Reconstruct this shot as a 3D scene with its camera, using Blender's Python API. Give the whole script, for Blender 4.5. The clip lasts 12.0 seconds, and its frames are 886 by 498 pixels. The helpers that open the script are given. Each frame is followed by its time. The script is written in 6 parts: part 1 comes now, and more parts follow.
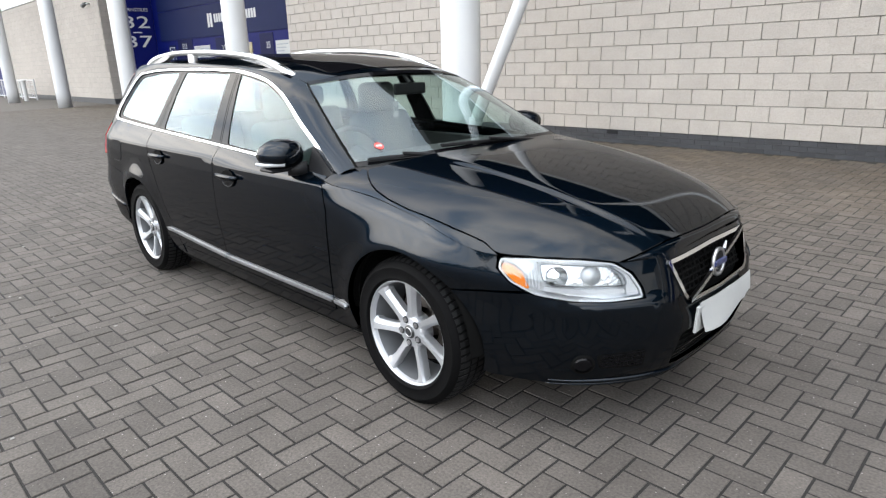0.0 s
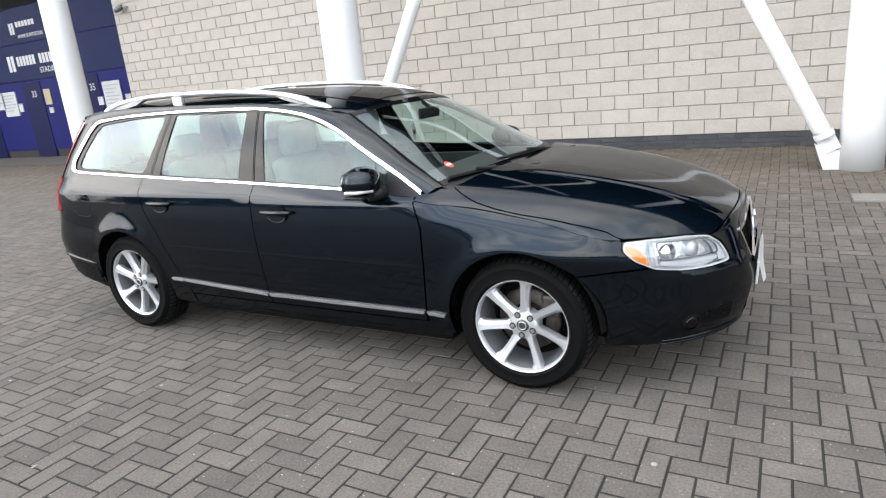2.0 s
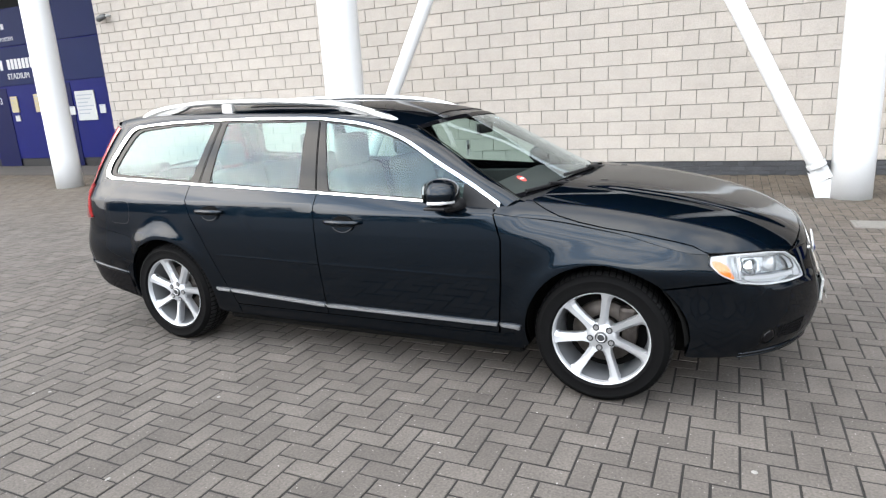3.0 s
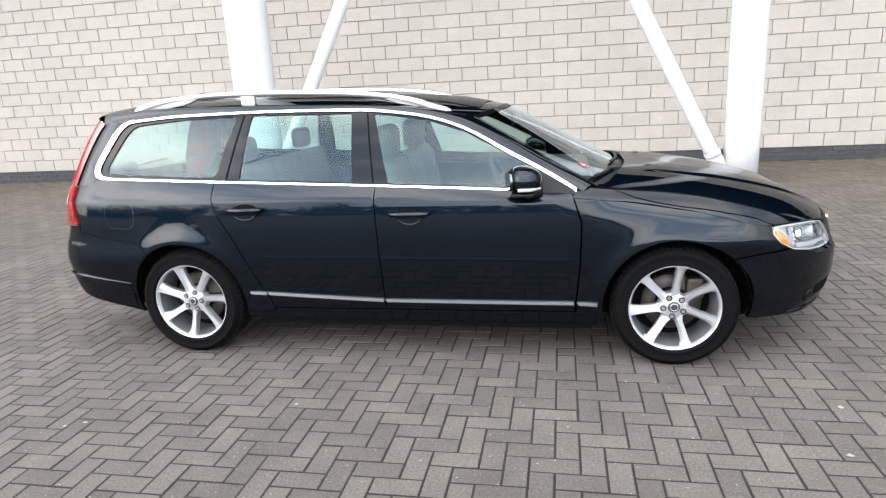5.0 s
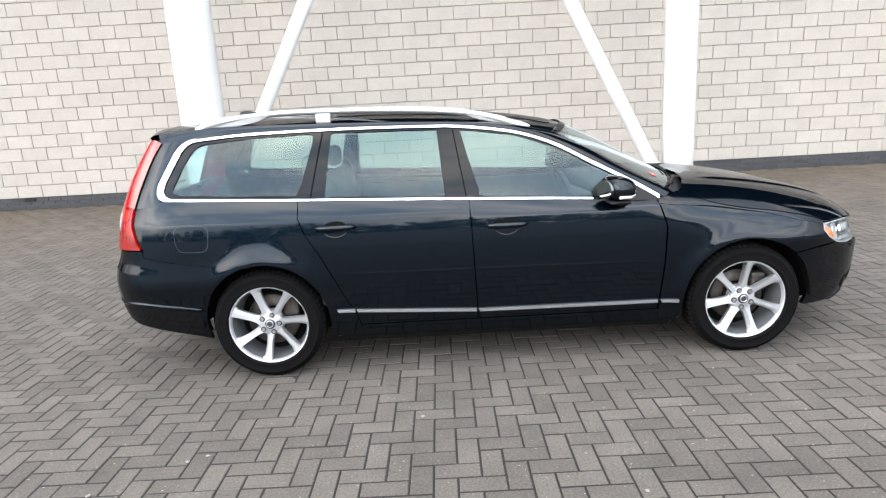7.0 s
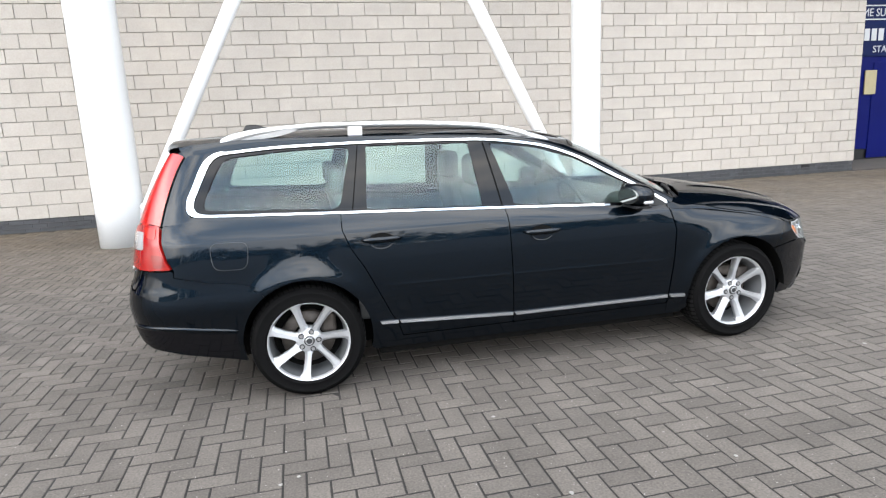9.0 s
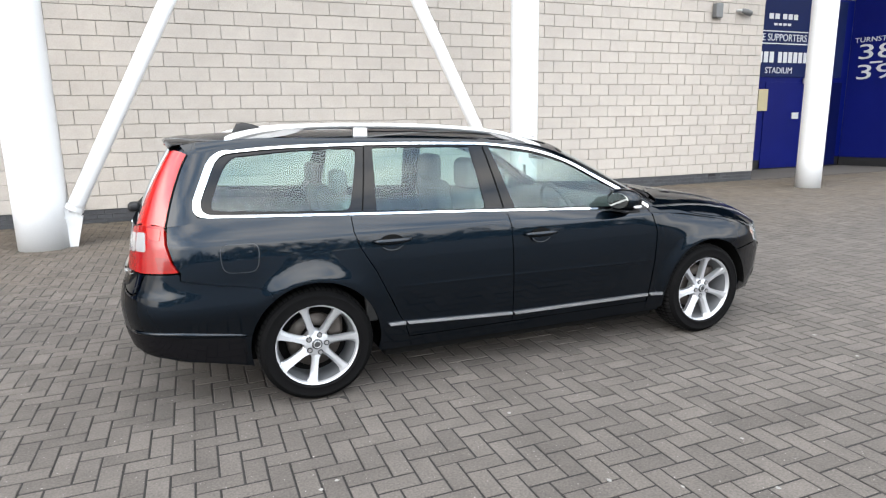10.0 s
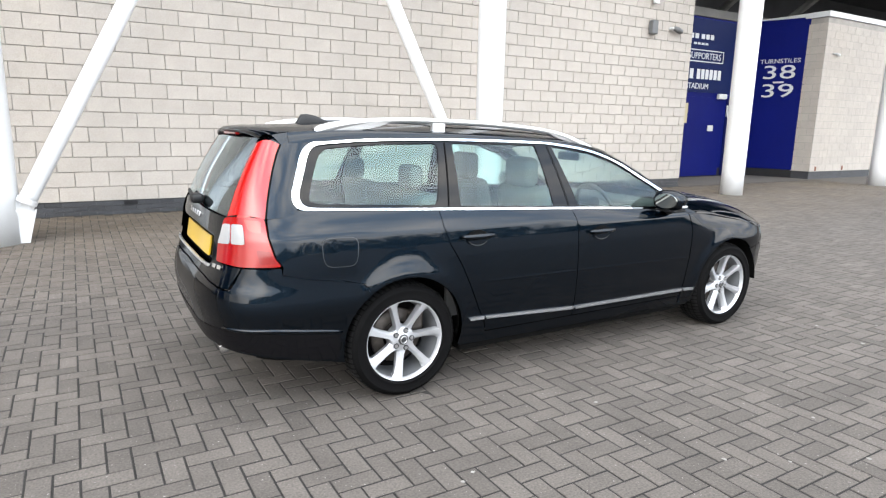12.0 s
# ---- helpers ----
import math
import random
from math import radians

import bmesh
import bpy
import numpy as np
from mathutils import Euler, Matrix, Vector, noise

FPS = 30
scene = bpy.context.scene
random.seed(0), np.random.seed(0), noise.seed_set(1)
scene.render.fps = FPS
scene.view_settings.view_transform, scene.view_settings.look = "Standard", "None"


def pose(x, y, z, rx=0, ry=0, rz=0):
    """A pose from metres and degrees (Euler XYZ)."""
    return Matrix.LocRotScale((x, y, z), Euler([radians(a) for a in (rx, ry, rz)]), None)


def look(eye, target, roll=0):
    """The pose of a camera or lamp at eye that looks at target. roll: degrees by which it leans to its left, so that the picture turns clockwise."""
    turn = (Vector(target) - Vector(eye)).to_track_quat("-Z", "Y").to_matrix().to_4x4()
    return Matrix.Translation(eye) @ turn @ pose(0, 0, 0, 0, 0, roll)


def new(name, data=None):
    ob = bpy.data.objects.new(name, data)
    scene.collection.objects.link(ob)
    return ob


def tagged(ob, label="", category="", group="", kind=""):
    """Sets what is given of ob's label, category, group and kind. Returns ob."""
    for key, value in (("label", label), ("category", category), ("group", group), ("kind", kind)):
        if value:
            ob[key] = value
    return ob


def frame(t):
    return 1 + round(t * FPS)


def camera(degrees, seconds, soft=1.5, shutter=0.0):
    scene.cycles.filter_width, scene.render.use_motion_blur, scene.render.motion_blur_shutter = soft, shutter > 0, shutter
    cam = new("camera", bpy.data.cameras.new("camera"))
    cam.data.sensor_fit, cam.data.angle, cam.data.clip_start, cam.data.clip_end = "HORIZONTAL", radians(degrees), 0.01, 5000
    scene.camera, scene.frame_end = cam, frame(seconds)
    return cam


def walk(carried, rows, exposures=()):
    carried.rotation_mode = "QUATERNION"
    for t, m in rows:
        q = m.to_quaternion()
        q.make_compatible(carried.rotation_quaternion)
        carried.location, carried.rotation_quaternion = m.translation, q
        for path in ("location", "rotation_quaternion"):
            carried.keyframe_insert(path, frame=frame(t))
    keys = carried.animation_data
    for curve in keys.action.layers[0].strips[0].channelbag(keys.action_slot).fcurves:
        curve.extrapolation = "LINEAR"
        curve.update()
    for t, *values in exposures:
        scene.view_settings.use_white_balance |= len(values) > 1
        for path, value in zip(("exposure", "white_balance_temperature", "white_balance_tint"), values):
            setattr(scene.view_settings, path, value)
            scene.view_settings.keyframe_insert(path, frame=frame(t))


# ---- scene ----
cam = camera(71.1, 12.0, soft=1.25)
PATH = [
    (0, (3.256, -2.492, 1.435), (1.899, -1.141, 0.858), -1.6),
    (0.5, (3.12, -2.727, 1.424), (1.805, -1.346, 0.823), -5.9),
    (1, (2.91, -2.89, 1.414), (1.771, -1.362, 0.807), -4.1),
    (1.5, (2.685, -3.129, 1.472), (1.561, -1.57, 0.92), -5.8),
    (2, (2.453, -3.427, 1.504), (1.508, -1.748, 0.968), -5.4),
    (2.5, (2.201, -3.567, 1.451), (1.325, -1.84, 0.954), -5.0),
    (3, (1.942, -3.717, 1.5), (1.109, -1.962, 1.024), -3.3),
    (3.5, (1.655, -3.913, 1.502), (1.006, -2.104, 0.949), -4.4),
    (3.7, (1.561, -3.962, 1.518), (0.928, -2.144, 0.975), -4.3),
    (5.3, (0.653, -4.173, 1.517), (0.381, -2.255, 1.02), -1.0),
    (5.5, (0.538, -4.193, 1.512), (0.323, -2.266, 1.02), 0.2),
    (6, (0.243, -4.182, 1.524), (0.085, -2.252, 1.022), -2.7),
    (6.5, (-0.053, -4.269, 1.53), (-0.105, -2.327, 1.056), -2.4),
    (6.7, (-0.167, -4.318, 1.538), (-0.204, -2.373, 1.074), -2.7),
    (8.3, (-1.027, -4.433, 1.565), (-0.646, -2.519, 1.13), 0.3),
    (8.5, (-1.126, -4.432, 1.558), (-0.659, -2.534, 1.131), 1.3),
    (9, (-1.389, -4.374, 1.533), (-0.954, -2.464, 1.131), -2.7),
    (9.5, (-1.643, -4.301, 1.551), (-1.088, -2.42, 1.156), 0.1),
    (10, (-1.971, -4.252, 1.552), (-1.248, -2.431, 1.152), -1.0),
    (10.5, (-2.195, -4.159, 1.516), (-1.426, -2.361, 1.097), 0.7),
    (11, (-2.411, -4.027, 1.534), (-1.594, -2.27, 1.039), -1.5),
    (11.2, (-2.536, -3.990, 1.531), (-1.677, -2.243, 1.070), -0.7),
    (11.5, (-2.716, -3.951, 1.527), (-1.773, -2.243, 1.085), -0.4),
    (12, (-2.92, -3.847, 1.522), (-1.922, -2.159, 1.129), 1.1),
]
walk(cam, [(t, look(eye, target, roll)) for t, eye, target, roll in PATH], [(0.0, -0.03), (1.9, 0.10), (2.6, 0.30), (7.0, 0.34), (8.5, 0.26), (10.8, 0.23), (11.6, 0.33), (12.0, 0.33)])

# ---- world, sun, exposure ----
SUN_UP, SUN_AZ = 26.0, 240.0
world = bpy.data.worlds.new("world")
scene.world = world
world.use_nodes = True
wn, wl = world.node_tree.nodes, world.node_tree.links
wn.clear()
w_out = wn.new("ShaderNodeOutputWorld")
w_bg = wn.new("ShaderNodeBackground")
w_sky = wn.new("ShaderNodeTexSky")
w_sky.sky_type, w_sky.sun_disc = "NISHITA", False
w_sky.sun_elevation, w_sky.sun_rotation = radians(SUN_UP), radians(SUN_AZ)
w_sky.dust_density = 3.0
w_tc = wn.new("ShaderNodeTexCoord")
w_map = wn.new("ShaderNodeMapping")
w_map.inputs["Scale"].default_value = (1.0, 1.0, 2.6)
w_cl = wn.new("ShaderNodeTexNoise")
w_cl.inputs["Scale"].default_value, w_cl.inputs["Detail"].default_value, w_cl.inputs["Roughness"].default_value = 2.3, 7.0, 0.55
w_rmp = wn.new("ShaderNodeValToRGB")
w_rmp.color_ramp.elements[0].position, w_rmp.color_ramp.elements[0].color = 0.40, (5.6, 6.8, 8.4, 1)
w_rmp.color_ramp.elements[1].position, w_rmp.color_ramp.elements[1].color = 0.62, (15.6, 15.2, 14.5, 1)
w_mix = wn.new("ShaderNodeMix")
w_mix.data_type = "RGBA"
w_mix.inputs[0].default_value = 0.88
wl.new(w_tc.outputs["Generated"], w_map.inputs["Vector"])
wl.new(w_map.outputs["Vector"], w_cl.inputs["Vector"])
wl.new(w_cl.outputs["Fac"], w_rmp.inputs["Fac"])
wl.new(w_sky.outputs["Color"], w_mix.inputs[6])
w_dot = wn.new("ShaderNodeVectorMath")
w_dot.operation = "DOT_PRODUCT"
GLOW_AZ, GLOW_UP = 182.0, 50.0
GLOW_DIR = (math.sin(radians(GLOW_AZ)) * math.cos(radians(GLOW_UP)), math.cos(radians(GLOW_AZ)) * math.cos(radians(GLOW_UP)), math.sin(radians(GLOW_UP)))
w_glow = wn.new("ShaderNodeMapRange")
w_glow.interpolation_type = "SMOOTHSTEP"
w_glow.inputs["From Min"].default_value, w_glow.inputs["From Max"].default_value = 0.0, 0.95
w_glow.inputs["To Min"].default_value, w_glow.inputs["To Max"].default_value = 0.90, 3.95
w_dot.inputs[1].default_value = GLOW_DIR
# the veiled sun's bright patch of cloud
w_dot2 = wn.new("ShaderNodeVectorMath")
w_dot2.operation = "DOT_PRODUCT"
w_dot2.inputs[1].default_value = (math.sin(radians(SUN_AZ)) * math.cos(radians(SUN_UP)), math.cos(radians(SUN_AZ)) * math.cos(radians(SUN_UP)), math.sin(radians(SUN_UP)))
w_veil = wn.new("ShaderNodeMapRange")
w_veil.interpolation_type = "SMOOTHSTEP"
w_veil.inputs["From Min"].default_value, w_veil.inputs["From Max"].default_value = 0.86, 1.0
w_veil.inputs["To Min"].default_value, w_veil.inputs["To Max"].default_value = 0.0, 1.3
w_sum = wn.new("ShaderNodeMath")
w_sum.operation = "ADD"
wl.new(w_tc.outputs["Generated"], w_dot2.inputs[0])
wl.new(w_dot2.outputs["Value"], w_veil.inputs["Value"])
wl.new(w_glow.outputs[0], w_sum.inputs[0])
wl.new(w_veil.outputs[0], w_sum.inputs[1])
w_sc = wn.new("ShaderNodeVectorMath")
w_sc.operation = "SCALE"
wl.new(w_tc.outputs["Generated"], w_dot.inputs[0])
wl.new(w_dot.outputs["Value"], w_glow.inputs["Value"])
wl.new(w_rmp.outputs["Color"], w_sc.inputs[0])
wl.new(w_sum.outputs[0], w_sc.inputs["Scale"])
wl.new(w_sc.outputs["Vector"], w_mix.inputs[7])
wl.new(w_mix.outputs[2], w_bg.inputs["Color"])
w_bg.inputs["Strength"].default_value = 0.135
wl.new(w_bg.outputs["Background"], w_out.inputs["Surface"])

sun = new("sun", bpy.data.lights.new("sun", "SUN"))
sun.data.energy, sun.data.angle, sun.data.color = 0.7, radians(60), (1.0, 0.98, 0.95)
sun.matrix_world = look((0, 0, 30), (-30 * math.sin(radians(SUN_AZ)) / math.tan(radians(SUN_UP)), -30 * math.cos(radians(SUN_AZ)) / math.tan(radians(SUN_UP)), 0))


# ---- materials ----
def material(name, color, rough=0.6, metal=0.0, vary=0.0, grain=0.0, scale=8.0, fine=120.0, bump=0.0, coat=0.0, per="none", spread=0.0, spec=0.5, coat_rough=0.03, specks=0.0, moss=0.0):
    """A surface with stains (vary, at scale), grain (at fine) and relief. per: piece or island, whose tone differs by spread."""
    m = bpy.data.materials.new(name)
    m.use_nodes = True
    n, l = m.node_tree.nodes, m.node_tree.links
    b = n["Principled BSDF"]
    b.inputs["Base Color"].default_value = (*color, 1)
    b.inputs["Roughness"].default_value, b.inputs["Metallic"].default_value = rough, metal
    b.inputs["Coat Weight"].default_value, b.inputs["Coat Roughness"].default_value = coat, coat_rough
    b.inputs["Specular IOR Level"].default_value = spec
    m.diffuse_color = (*color, 1)
    if not (vary or grain or bump or spread):
        return m
    geo = n.new("ShaderNodeNewGeometry")
    value = None

    def factor(socket, low, high, before):
        r = n.new("ShaderNodeMapRange")
        r.inputs["From Min"].default_value, r.inputs["From Max"].default_value = 0.25, 0.75
        r.inputs["To Min"].default_value, r.inputs["To Max"].default_value = low, high
        l.new(socket, r.inputs["Value"])
        if before is None:
            return r.outputs[0]
        x = n.new("ShaderNodeMath")
        x.operation = "MULTIPLY"
        l.new(before, x.inputs[0]), l.new(r.outputs[0], x.inputs[1])
        return x.outputs[0]

    def tex(size, detail):
        t = n.new("ShaderNodeTexNoise")
        t.inputs["Scale"].default_value, t.inputs["Detail"].default_value = size, detail
        l.new(geo.outputs["Position"], t.inputs["Vector"])
        return t.outputs["Fac"]

    if vary:
        value = factor(tex(scale, 5.0), 1 - vary, 1 + vary, value)
        value = factor(tex(scale * 0.17, 3.0), 1 - vary * 0.6, 1 + vary * 0.6, value)
    g = tex(fine, 4.0) if grain or bump else None
    if grain:
        value = factor(g, 1 - grain, 1 + grain, value)
    if spread:
        if per == "piece":
            rnd = n.new("ShaderNodeObjectInfo").outputs["Random"]
        else:
            rnd = geo.outputs["Random Per Island"]
        r = n.new("ShaderNodeMapRange")
        r.inputs["To Min"].default_value, r.inputs["To Max"].default_value = 1 - spread, 1 + spread
        l.new(rnd, r.inputs["Value"])
        if value is None:
            value = r.outputs[0]
        else:
            x = n.new("ShaderNodeMath")
            x.operation = "MULTIPLY"
            l.new(value, x.inputs[0]), l.new(r.outputs[0], x.inputs[1])
            value = x.outputs[0]
    if value is not None:
        sc = n.new("ShaderNodeVectorMath")
        sc.operation = "SCALE"
        sc.inputs[0].default_value = color
        l.new(value, sc.inputs["Scale"])
        l.new(sc.outputs["Vector"], b.inputs["Base Color"])
    if specks and value is not None:
        t = tex(70.0, 2.0)
        r = n.new("ShaderNodeMapRange")
        r.inputs["From Min"].default_value, r.inputs["From Max"].default_value = 0.70, 0.76
        r.inputs["To Min"].default_value, r.inputs["To Max"].default_value = 0.0, specks
        l.new(t, r.inputs["Value"])
        mx = n.new("ShaderNodeMix")
        mx.data_type = "RGBA"
        mx.inputs[7].default_value = (0.5, 0.49, 0.47, 1)
        l.new(r.outputs[0], mx.inputs[0]), l.new(sc.outputs["Vector"], mx.inputs[6]), l.new(mx.outputs[2], b.inputs["Base Color"])
    if moss:
        # brown silt gathered towards the foot of the wall
        sep, r, k = n.new("ShaderNodeSeparateXYZ"), n.new("ShaderNodeMapRange"), n.new("ShaderNodeMath")
        r.inputs["From Min"].default_value, r.inputs["From Max"].default_value = 1.5, 6.8
        r.inputs["To Max"].default_value = 2.0 * moss
        k.operation = "MULTIPLY"
        mx = n.new("ShaderNodeMix")
        mx.data_type, mx.blend_type = "RGBA", "MULTIPLY"
        mx.inputs[7].default_value = (1.28, 1.10, 0.82, 1)
        last = b.inputs["Base Color"].links[0].from_socket
        l.new(geo.outputs["Position"], sep.inputs[0]), l.new(sep.outputs["Y"], r.inputs["Value"])
        l.new(r.outputs[0], k.inputs[0]), l.new(tex(1.1, 4.0), k.inputs[1])
        l.new(k.outputs[0], mx.inputs[0]), l.new(last, mx.inputs[6]), l.new(mx.outputs[2], b.inputs["Base Color"])
    if bump:
        bp = n.new("ShaderNodeBump")
        bp.inputs["Strength"].default_value, bp.inputs["Distance"].default_value = 0.8, bump
        l.new(g, bp.inputs["Height"])
        l.new(bp.outputs["Normal"], b.inputs["Normal"])
    return m


M_PAVER = material("paver", (0.0696, 0.0617, 0.0554), 0.86, spec=0.3, vary=0.17, grain=0.32, scale=4.5, fine=95, bump=0.0022, specks=0.4, per="island", spread=0.16, moss=0.6)
M_PAVER_P = material("paver_piece", (0.0696, 0.0617, 0.0554), 0.86, spec=0.3, vary=0.17, grain=0.32, scale=4.5, fine=95, bump=0.0022, specks=0.4, per="piece", spread=0.16, moss=0.6)
M_JOINT = material("paver_joint", (0.0070, 0.0060, 0.0052), 0.95, vary=0.2, grain=0.3, scale=3.0, fine=200, bump=0.002)
M_BLOCK = material("pale_block", (0.3179, 0.2890, 0.2601), 0.9, vary=0.05, grain=0.10, scale=5.0, fine=60, bump=0.010, per="island", spread=0.04)
M_BLOCK_P = material("pale_block_piece", (0.3179, 0.2890, 0.2601), 0.9, vary=0.05, grain=0.10, scale=5.0, fine=60, bump=0.010, per="piece", spread=0.04)
M_MORTAR = material("mortar", (0.2354, 0.2225, 0.2065), 0.95, vary=0.15, grain=0.2, scale=4.0, fine=150, bump=0.002)
M_BRICK = material("dark_brick", (0.0229, 0.0239, 0.0275), 0.6, vary=0.2, grain=0.25, scale=6.0, fine=160, bump=0.002, per="island", spread=0.25)
M_BRICK_P = material("dark_brick_piece", (0.0229, 0.0239, 0.0275), 0.6, vary=0.2, grain=0.25, scale=6.0, fine=160, bump=0.002, per="piece", spread=0.25)
M_DMORTAR = material("dark_mortar", (0.0459, 0.0459, 0.0490), 0.9, vary=0.15, grain=0.2, scale=4.0, fine=150)
M_WHITE = material("white_paint", (0.4796, 0.4854, 0.4912), 0.38, vary=0.03, grain=0.02, scale=1.6, fine=60, bump=0.0006)
M_STEEL = material("galvanised", (0.55, 0.56, 0.57), 0.45, metal=0.7, vary=0.1, grain=0.1, scale=9, fine=90)
M_BLUE = material("blue_paint", (0.0010, 0.0037, 0.0734), 0.5, spec=0.08, vary=0.08, grain=0.04, scale=1.2, fine=40, bump=0.0008)
M_BLUE_D = material("navy_door_paint", (0.0008, 0.0026, 0.0337), 0.5, spec=0.08, vary=0.08, grain=0.04, scale=1.2, fine=40)
M_SIGNBLUE = material("sign_blue", (0.0060, 0.0110, 0.0480), 0.5, spec=0.06, vary=0.06, scale=1.5, grain=0.03, fine=50)
M_LETTER = material("white_letters", (0.4058, 0.4110, 0.4162), 0.5)
M_CREAM = material("cream_notice", (0.3035, 0.2546, 0.1469), 0.6, vary=0.05, scale=6)
M_PAPER = material("paper", (0.3525, 0.3574, 0.3525), 0.7, vary=0.04, scale=10)
M_PRINT = material("print", (0.2160, 0.2304, 0.2592), 0.7)
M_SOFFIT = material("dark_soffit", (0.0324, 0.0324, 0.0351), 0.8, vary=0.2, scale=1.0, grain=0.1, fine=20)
M_CONC = material("concrete", (0.1652, 0.1606, 0.1515), 0.9, vary=0.12, scale=1.5, grain=0.12, fine=60, bump=0.002)
M_GREY = material("grey_plastic", (0.0918, 0.0941, 0.0964), 0.55, vary=0.05, scale=6)
M_BLACK = material("black_plastic", (0.007, 0.007, 0.008), 0.5, vary=0.2, scale=20, grain=0.1, fine=200, spec=0.25)
M_TERRA = material("terracotta", (0.1440, 0.0540, 0.0324), 0.8, vary=0.15, scale=20, grain=0.1, fine=90)
M_COVER = material("cover_concrete", (0.1188, 0.1116, 0.1022), 0.9, vary=0.15, scale=9, grain=0.2, fine=90)
M_SPOT = material("pale_spot", (0.1584, 0.1548, 0.1440), 0.8, vary=0.2, scale=40, grain=0.1, fine=200)
M_TREE = material("tree_leaf", (0.045, 0.06, 0.03), 0.8, vary=0.3, scale=0.6, grain=0.3, fine=8)


# ---- mesh helpers ----
def mesh(name, verts, faces, mats, smooth=False, idx=None):
    me = bpy.data.meshes.new(name)
    me.from_pydata([tuple(v) for v in verts], [], [tuple(f) for f in faces])
    for m in mats if isinstance(mats, (list, tuple)) else [mats]:
        me.materials.append(m)
    if idx:
        me.polygons.foreach_set("material_index", idx)
    if smooth:
        me.polygons.foreach_set("use_smooth", [True] * len(me.polygons))
    me.update()
    return me


def from_bm(name, bm, mat, smooth=False):
    me = bpy.data.meshes.new(name)
    bm.to_mesh(me)
    bm.free()
    me.materials.append(mat)
    if smooth:
        me.polygons.foreach_set("use_smooth", [True] * len(me.polygons))
    return me


def part(name, data, mat=None, parent=None, label="", smooth=False):
    """Links a bmesh or mesh as one object under a thing or a part."""
    me = from_bm(name, data, mat, smooth) if isinstance(data, bmesh.types.BMesh) else data
    ob = new(name, me)
    ob.parent = parent
    if label:
        ob["label"] = label
    return ob


def empty(name, at=(0, 0, 0)):
    ob = new(name)
    ob.location = at
    ob.empty_display_size = 0.2
    return ob


def box_bm(lo, hi, bevel=0.0, seg=2, bm=None):
    own = bm is None
    bm = bmesh.new() if own else bm
    r = bmesh.ops.create_cube(bm, size=1.0)
    c, s = [(a + b) / 2 for a, b in zip(lo, hi)], [abs(b - a) for a, b in zip(lo, hi)]
    bmesh.ops.scale(bm, vec=s, verts=r["verts"])
    bmesh.ops.translate(bm, vec=c, verts=r["verts"])
    if bevel:
        es = list({e for v in r["verts"] for e in v.link_edges})
        bmesh.ops.bevel(bm, geom=es, offset=bevel, segments=seg, profile=0.5, affect="EDGES")
    return bm


def tube_bm(points, radius, sides=12, caps=True, bm=None):
    """A round bar along points; radius is a number or one for each point."""
    bm = bmesh.new() if bm is None else bm
    pts = [Vector(p) for p in points]
    rad = radius if isinstance(radius, (list, tuple)) else [radius] * len(pts)
    rings, up = [], None
    for i, p in enumerate(pts):
        d = (pts[min(i + 1, len(pts) - 1)] - pts[max(i - 1, 0)]).normalized()
        if up is None:
            up = d.orthogonal().normalized()
        up = (up - d * up.dot(d)).normalized()
        side = d.cross(up)
        rings.append([bm.verts.new(p + rad[i] * (math.cos(2 * math.pi * k / sides) * up + math.sin(2 * math.pi * k / sides) * side)) for k in range(sides)])
    for a, b in zip(rings, rings[1:]):
        for k in range(sides):
            bm.faces.new((a[k], a[(k + 1) % sides], b[(k + 1) % sides], b[k]))
    if caps:
        bm.faces.new(rings[0][::-1]), bm.faces.new(rings[-1])
    bmesh.ops.recalc_face_normals(bm, faces=bm.faces)
    return bm


def bars_text(words, size, place, mat, parent=None, name="lettering", stretch=1.0, label=""):
    """Raised letters in the built-in font, turned into a mesh. place: the pose of the text's middle."""
    cu = bpy.data.curves.new("words", "FONT")
    cu.body, cu.size, cu.align_x, cu.align_y, cu.extrude = words, size, "CENTER", "CENTER", 0.004
    cu.resolution_u = 3
    tmp = bpy.data.objects.new("words", cu)
    scene.collection.objects.link(tmp)
    me = bpy.data.meshes.new_from_object(tmp)
    bpy.data.objects.remove(tmp)
    bpy.data.curves.remove(cu)
    me.materials.clear()
    me.materials.append(mat)
    me.transform(place @ Matrix.Diagonal((stretch, 1, 1, 1)))
    return part(name, me, None, parent, label)


# ---- ground ----
def lift(y):
    """The paving falls gently away from the wall."""
    return 0.05 * min(max((y - 1.5) / 5.6, 0.0), 1.0)


ys = [-400, -60, -12, -6, 0, 1.5, 3, 5, 7.1, 12, 40, 120]
xs = [-400, -120, -40, -20, -10, 0, 10, 20, 40, 120, 400]
gv = [(x, y, lift(y) - 0.006) for y in ys for x in xs]
gf = [(j * len(xs) + i, j * len(xs) + i + 1, (j + 1) * len(xs) + i + 1, (j + 1) * len(xs) + i) for j in range(len(ys) - 1) for i in range(len(xs) - 1)]
M_FARGROUND = material("far_paving", (0.0747, 0.0662, 0.0594), 0.86, spec=0.3, vary=0.10, grain=0.25, scale=0.8, fine=45, bump=0.001)
ground = tagged(new("ground", mesh("ground", gv, gf, M_FARGROUND)), "grey-brown block paving spreading over the whole forecourt", "ground", kind="structure")

